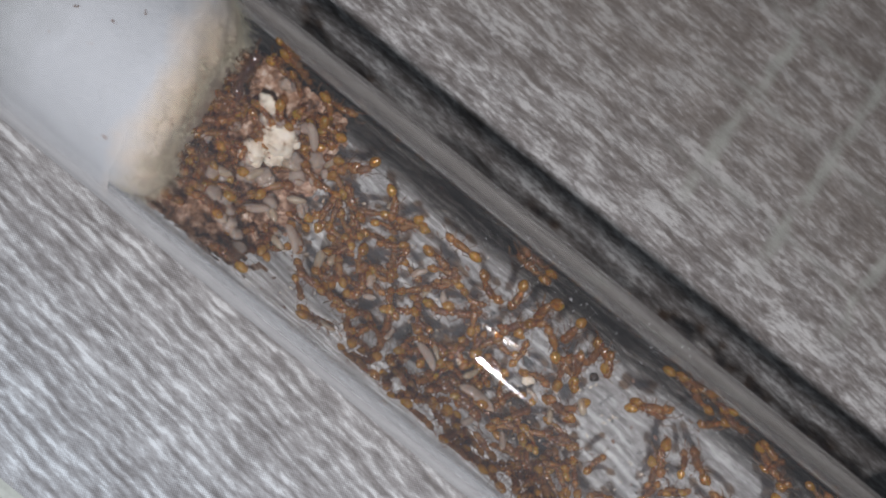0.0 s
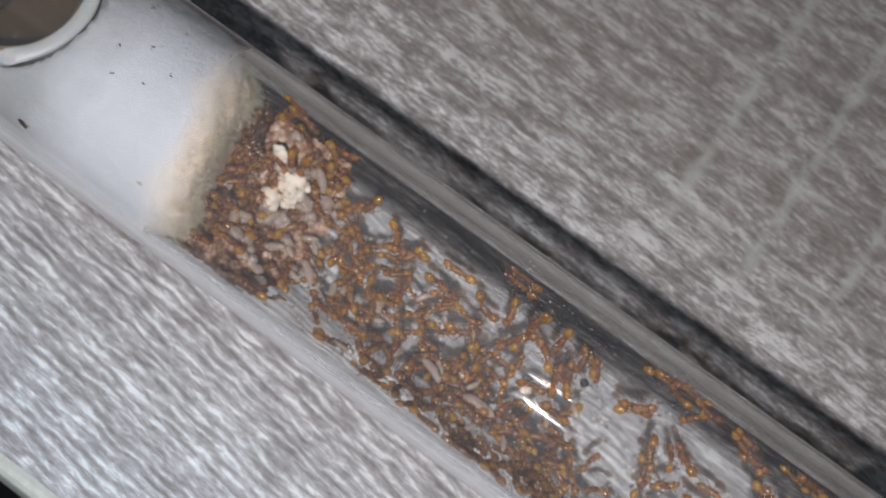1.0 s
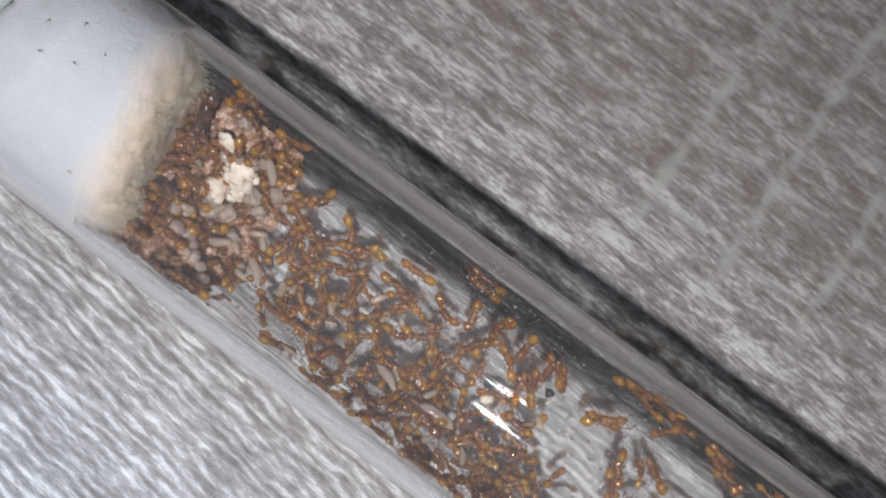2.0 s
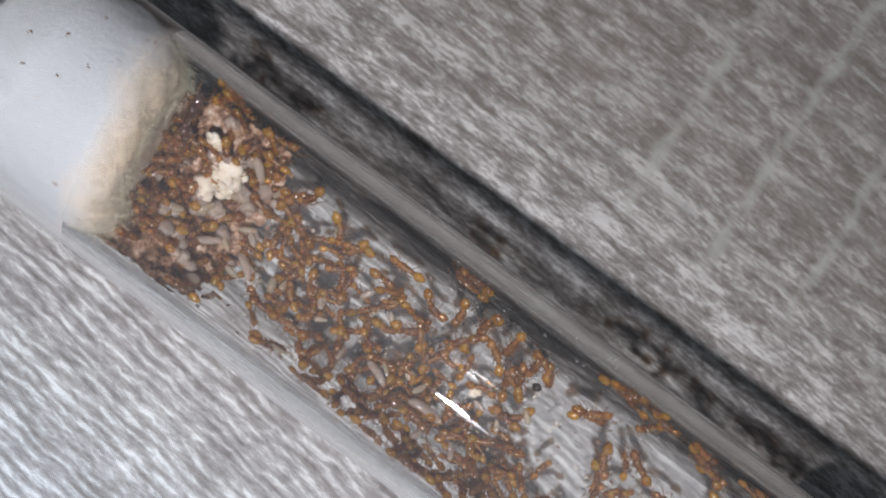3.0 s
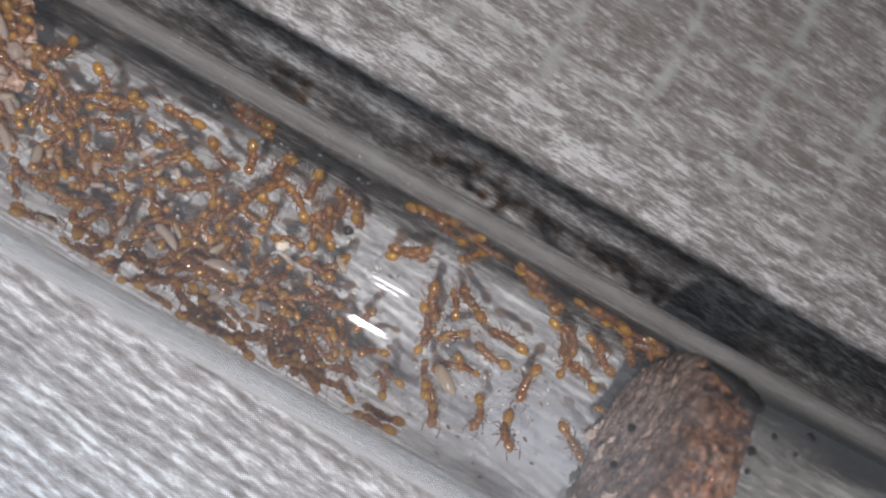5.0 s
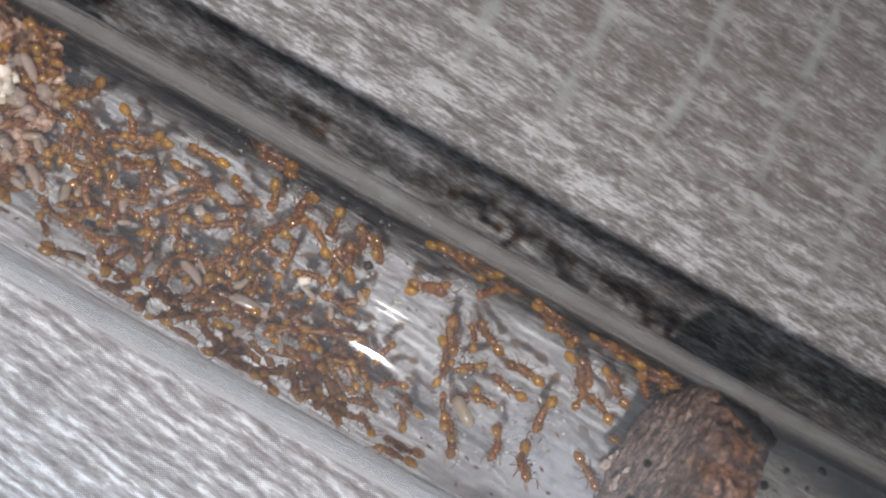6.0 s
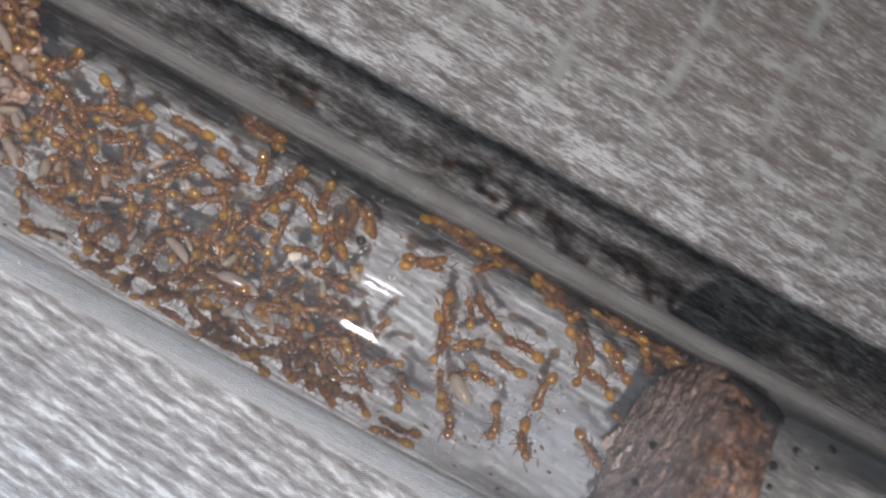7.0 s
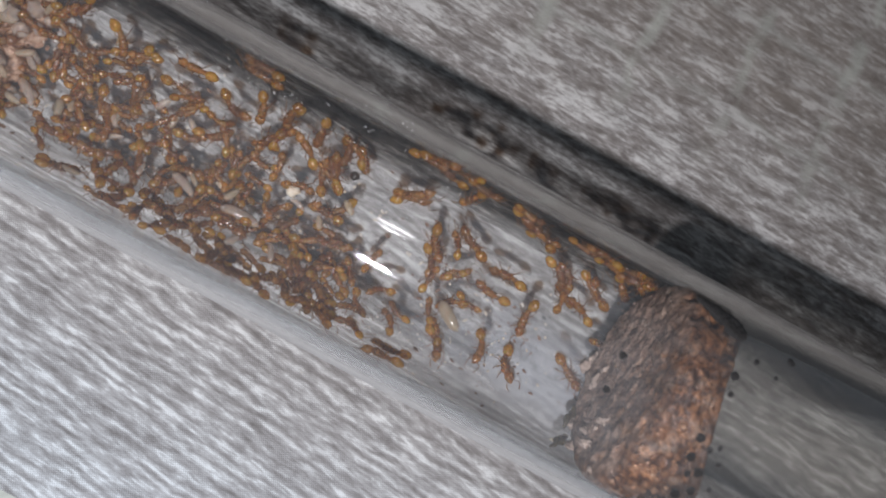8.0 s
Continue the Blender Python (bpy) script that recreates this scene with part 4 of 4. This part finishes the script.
# A jagged black crust stands in for the shadow where the plug meets the upper glass.
r = random.Random(14)
soup = Soup()
for i in range(320):
    u = r.random()
    x = 35.0 + 3.0 * u + r.uniform(-0.1, 0.1)
    phi = radians(138 + 8.0 * u * u + r.uniform(-2.5, 2.5) * (0.3 + u))
    size = r.uniform(0.08, 0.44) * (0.35 + 0.75 * u)
    rad = R_IN + 0.02 - 0.3 * size
    soup.blob((x, rad * math.sin(phi), -rad * math.cos(phi)), (size * 1.3, size, size * 0.8), Matrix.Rotation(r.uniform(0, 3), 4, "X"))
crust = part("mould_crust", soup.bm(), MOULD_AND_SHADE, smooth=False)
crust.matrix_basis = TUBE
tagged(crust, "jagged black crust standing in for the shadow between plug and glass", "mould", kind="stuff")


# ---------------------------------------------------------------- water behind both plugs, haze on the glass
WATER = film_material("water", (0.95, 0.945, 0.935), 0.01, 0.5)
# The higher slant is put in for the shade that a water lens leaves.
CLOUDY = film_material("cloudy_water", (0.985, 0.975, 0.95), 0.01, 1.3)
for name, profile, label in (
    ("water_behind_cotton", [(-74, 0), (-74, 6.8), (-50, 6.9), (-36.5, 6.9), (-36.0, 6.4), (-35.8, 5.0), (-35.6, 3.0), (-35.6, 0)], "clear water held behind the cotton plug"),
    ("water_behind_plug", [(37.2, 0), (37.2, 3.0), (37.2, 5.2), (37.3, 6.4), (37.4, 6.9), (60, 6.9), (70, 6.9), (70, 0)], "cloudy water held behind the brown plug"),
):
    bm = bmesh.new()
    lathe(bm, profile, 64)
    ob = part("water", bm, CLOUDY if "cloudy" in label else WATER)
    ob.matrix_basis = TUBE
    tagged(ob, label, "water")
bm = bmesh.new()
blob(bm, (-33.3, -0.3, 4.4), (4.2, 5.0, 2.2), None, 48, 32)


bubble = part("air_bubble", bm, film_material("bubble_skin", (0.66, 0.57, 0.44), 0.02, 0.6))
bubble.matrix_basis = TUBE
tagged(bubble, "round air bubble in the water under the glass", "bubble")
bm = bmesh.new()
ring = []
for k in range(64):
    a = k * math.tau / 64
    e = Vector((math.cos(a), math.sin(a), 0))
    w = 0.62 + 0.15 * noise.noise(Vector((2 * e.x, 2 * e.y, 4)))
    ring.append([])
    for j in range(10):
        b = j * math.tau / 10
        out = w * math.cos(b)
        y = (5.0 + out) * e.y - 0.3
        ring[-1].append(bm.verts.new(Vector((-33.3 + (4.2 + out) * e.x, y, min(5.1 + 0.5 * w * math.sin(b), math.sqrt(max(0.1, 47.4 - y * y)) - 0.1))) * MM))
for k in range(64):
    for j in range(10):
        bm.faces.new((ring[k][j], ring[(k + 1) % 64][j], ring[(k + 1) % 64][(j + 1) % 10], ring[k][(j + 1) % 10]))
bmesh.ops.recalc_face_normals(bm, faces=bm.faces[:])
part("bubble_rim", bm, plain("milky_rim", (0.45, 0.47, 0.47), 0.5, 0.85, 0.6, 0, 0.8), bubble, "milky rim of the bubble")


def haze_material(name, start, most, end=99.0):
    n = Nodes(name)
    a = n.noise(n.coords((0.22, 0.35, 0.35)), 1.0, 4.0, 0.6, 0.4)
    b = n.noise(n.coords((1.4, 2.2, 2.2)), 1.0, 4.0, 0.65)
    sep = n.add("ShaderNodeSeparateXYZ", {"Vector": n.coords()})
    reach = n.math("MULTIPLY", n.math("SUBTRACT", sep.outputs["X"], start), 0.12, True)
    reach = n.math("MULTIPLY", reach, n.math("MULTIPLY", n.math("SUBTRACT", end, sep.outputs["X"]), 0.3, True))
    low = n.math("MULTIPLY", n.math("SUBTRACT", 3.0, sep.outputs["Y"]), 0.22, True)
    share = n.math("MULTIPLY", n.math("MULTIPLY", reach, low), n.math("MULTIPLY", n.math("SUBTRACT", n.math("ADD", a, n.math("MULTIPLY", b, 0.3)), 0.42), 3.2, True))
    film = n.add("ShaderNodeBsdfDiffuse", {"Color": (0.70, 0.73, 0.78, 1)})
    clear = n.add("ShaderNodeBsdfTransparent", {"Color": (1, 1, 1, 1)})
    mix = n.add("ShaderNodeMixShader", {0: n.math("MULTIPLY", share, most), 1: clear.outputs[0], 2: film.outputs[0]})
    n.tree.links.new(mix.outputs[0], n.out.inputs["Surface"])
    return n.mat


def wall_sheet(x0, count, first, step, number, radius=6.922):
    """A film on the wall: count rings 1 mm apart, number strips of step degrees from first on."""
    bm = bmesh.new()
    rings = []
    for i in range(count):
        x = x0 + i
        rings.append([])
        for j in range(number + 1):
            p = radians(first + step * j)
            rings[-1].append(bm.verts.new(Vector((x, radius * math.sin(p), -radius * math.cos(p))) * MM))
    for a, b in zip(rings, rings[1:]):
        for j in range(number):
            bm.faces.new((a[j], a[j + 1], b[j + 1], b[j]))
    return bm


film = part("dried_film", wall_sheet(17.0, 20, -75, 5, 24), haze_material("dried_film", 18.0, 0.62))
film.matrix_basis = TUBE
tagged(film, "whitish dried film on the glass before the plug", "film", kind="stuff")
mist = part("mist_film", wall_sheet(26.0, 14, 150, 5, 24), haze_material("mist_film", 26.0, 0.10, 36.5))
mist.matrix_basis = TUBE
tagged(mist, "thin whitish mist on the upper glass by the plug", "film", kind="stuff")


# Whitish diffuse colour that paints the light gathered along the tube's lower flank.
def caustic_material():
    n = Nodes("dust_film")
    a = n.noise(n.coords((0.05, 1.1, 1.1)), 1.0, 4.0, 0.6)
    z = n.add("ShaderNodeSeparateXYZ", {"Vector": n.coords()}).outputs["Z"]
    share = n.math("MULTIPLY", n.math("MULTIPLY", n.math("SUBTRACT", 2.9, z), 0.5, True), n.math("ADD", 0.22, n.math("MULTIPLY", a, 0.40)))
    pale = n.add("ShaderNodeBsdfDiffuse", {"Color": (0.93, 0.93, 0.93, 1)})
    clear = n.add("ShaderNodeBsdfTransparent", {"Color": (1, 1, 1, 1)})
    mix = n.add("ShaderNodeMixShader", {0: share, 1: clear.outputs[0], 2: pale.outputs[0]})
    n.tree.links.new(mix.outputs[0], n.out.inputs["Surface"])
    return n.mat


caustic_sheet = part("dust_film", wall_sheet(-60.0, 131, -116, 3, 18, radius=8.012), caustic_material())
caustic_sheet.matrix_basis = TUBE
tagged(caustic_sheet, "thin pale film painting the bright caustic band on the flank of the glass", "dust", kind="stuff")


def shade_film_material():
    """A dark film put in for the tube's shadow: it dims what shines through it, in long streaks, and thins out towards
    the tube's bottom.
    """
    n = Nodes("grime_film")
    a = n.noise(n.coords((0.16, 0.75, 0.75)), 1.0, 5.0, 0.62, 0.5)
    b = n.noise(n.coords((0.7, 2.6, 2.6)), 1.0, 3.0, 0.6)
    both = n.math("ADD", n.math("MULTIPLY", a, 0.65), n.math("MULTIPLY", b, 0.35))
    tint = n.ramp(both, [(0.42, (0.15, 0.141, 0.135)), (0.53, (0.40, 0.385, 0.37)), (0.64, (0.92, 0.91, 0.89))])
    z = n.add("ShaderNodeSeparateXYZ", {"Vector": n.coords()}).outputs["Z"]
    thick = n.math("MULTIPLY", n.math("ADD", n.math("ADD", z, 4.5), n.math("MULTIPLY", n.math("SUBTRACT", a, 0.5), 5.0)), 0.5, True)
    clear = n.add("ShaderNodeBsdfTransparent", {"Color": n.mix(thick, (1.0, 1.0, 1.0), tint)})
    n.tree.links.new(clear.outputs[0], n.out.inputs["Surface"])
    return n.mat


# Added skin: stops slanting light so that this flank casts the shadow's edge.
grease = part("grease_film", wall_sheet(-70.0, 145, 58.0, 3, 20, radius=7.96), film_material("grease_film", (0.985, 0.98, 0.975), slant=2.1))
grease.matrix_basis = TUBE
tagged(grease, "clear skin added on the flank of the glass to cast the tube's shadow", "grease", kind="stuff")
# Added film that makes the tube's dark shadow band; the glass casts none.
grime = part("grime_film", wall_sheet(-62.0, 137, 58.0, 2.2, 17), shade_film_material())
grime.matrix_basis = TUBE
tagged(grime, "patchy grey film put in for the tube's shadow on the side of the glass", "grime", kind="stuff")


def wave(ant, size, pace, phase):
    """Keys an ant's feelers, which it swings about its head."""
    for ob in ant.children:
        if ob.name.split(".")[0] == "antenna":
            side = 1 if sum(v.co.y for v in ob.data.vertices) > 0 else -1
            root = Vector((1.02, 0.10 * side, 0.44)) * MM
            rows = []
            for k in range(17):
                t = 0.5 * k
                a = radians(size) * math.sin(pace * t + phase + 1.3 * side)
                b = radians(0.6 * size) * math.sin(0.7 * pace * t + 2 * phase)
                rows.append((t, Matrix.Translation(root) @ Matrix.Rotation(a, 4, "Z") @ Matrix.Rotation(b, 4, "Y") @ Matrix.Translation(-root)))
            walk(ob, rows)


def motions():
    for k, ant in enumerate(RESTLESS):
        wave(ant, 9 + 3 * (k % 4), 2.2 + 0.5 * (k % 3), 1.7 * k)
    walk(cam, [(t, pose(x * MM, y * MM, z * MM, rx, ry, rz)) for t, x, y, z, rx, ry, rz in PATH],
         [(0, -0.24), (0.3, -0.07), (0.6, 0.02), (1.0, 0.02), (1.5, 0.19), (3.0, 0.13), (3.6, 0.16), (4.0, 0.28), (4.5, 0.15), (6.0, 0.2), (7.0, 0.07), (8.0, -0.07)])


motions()
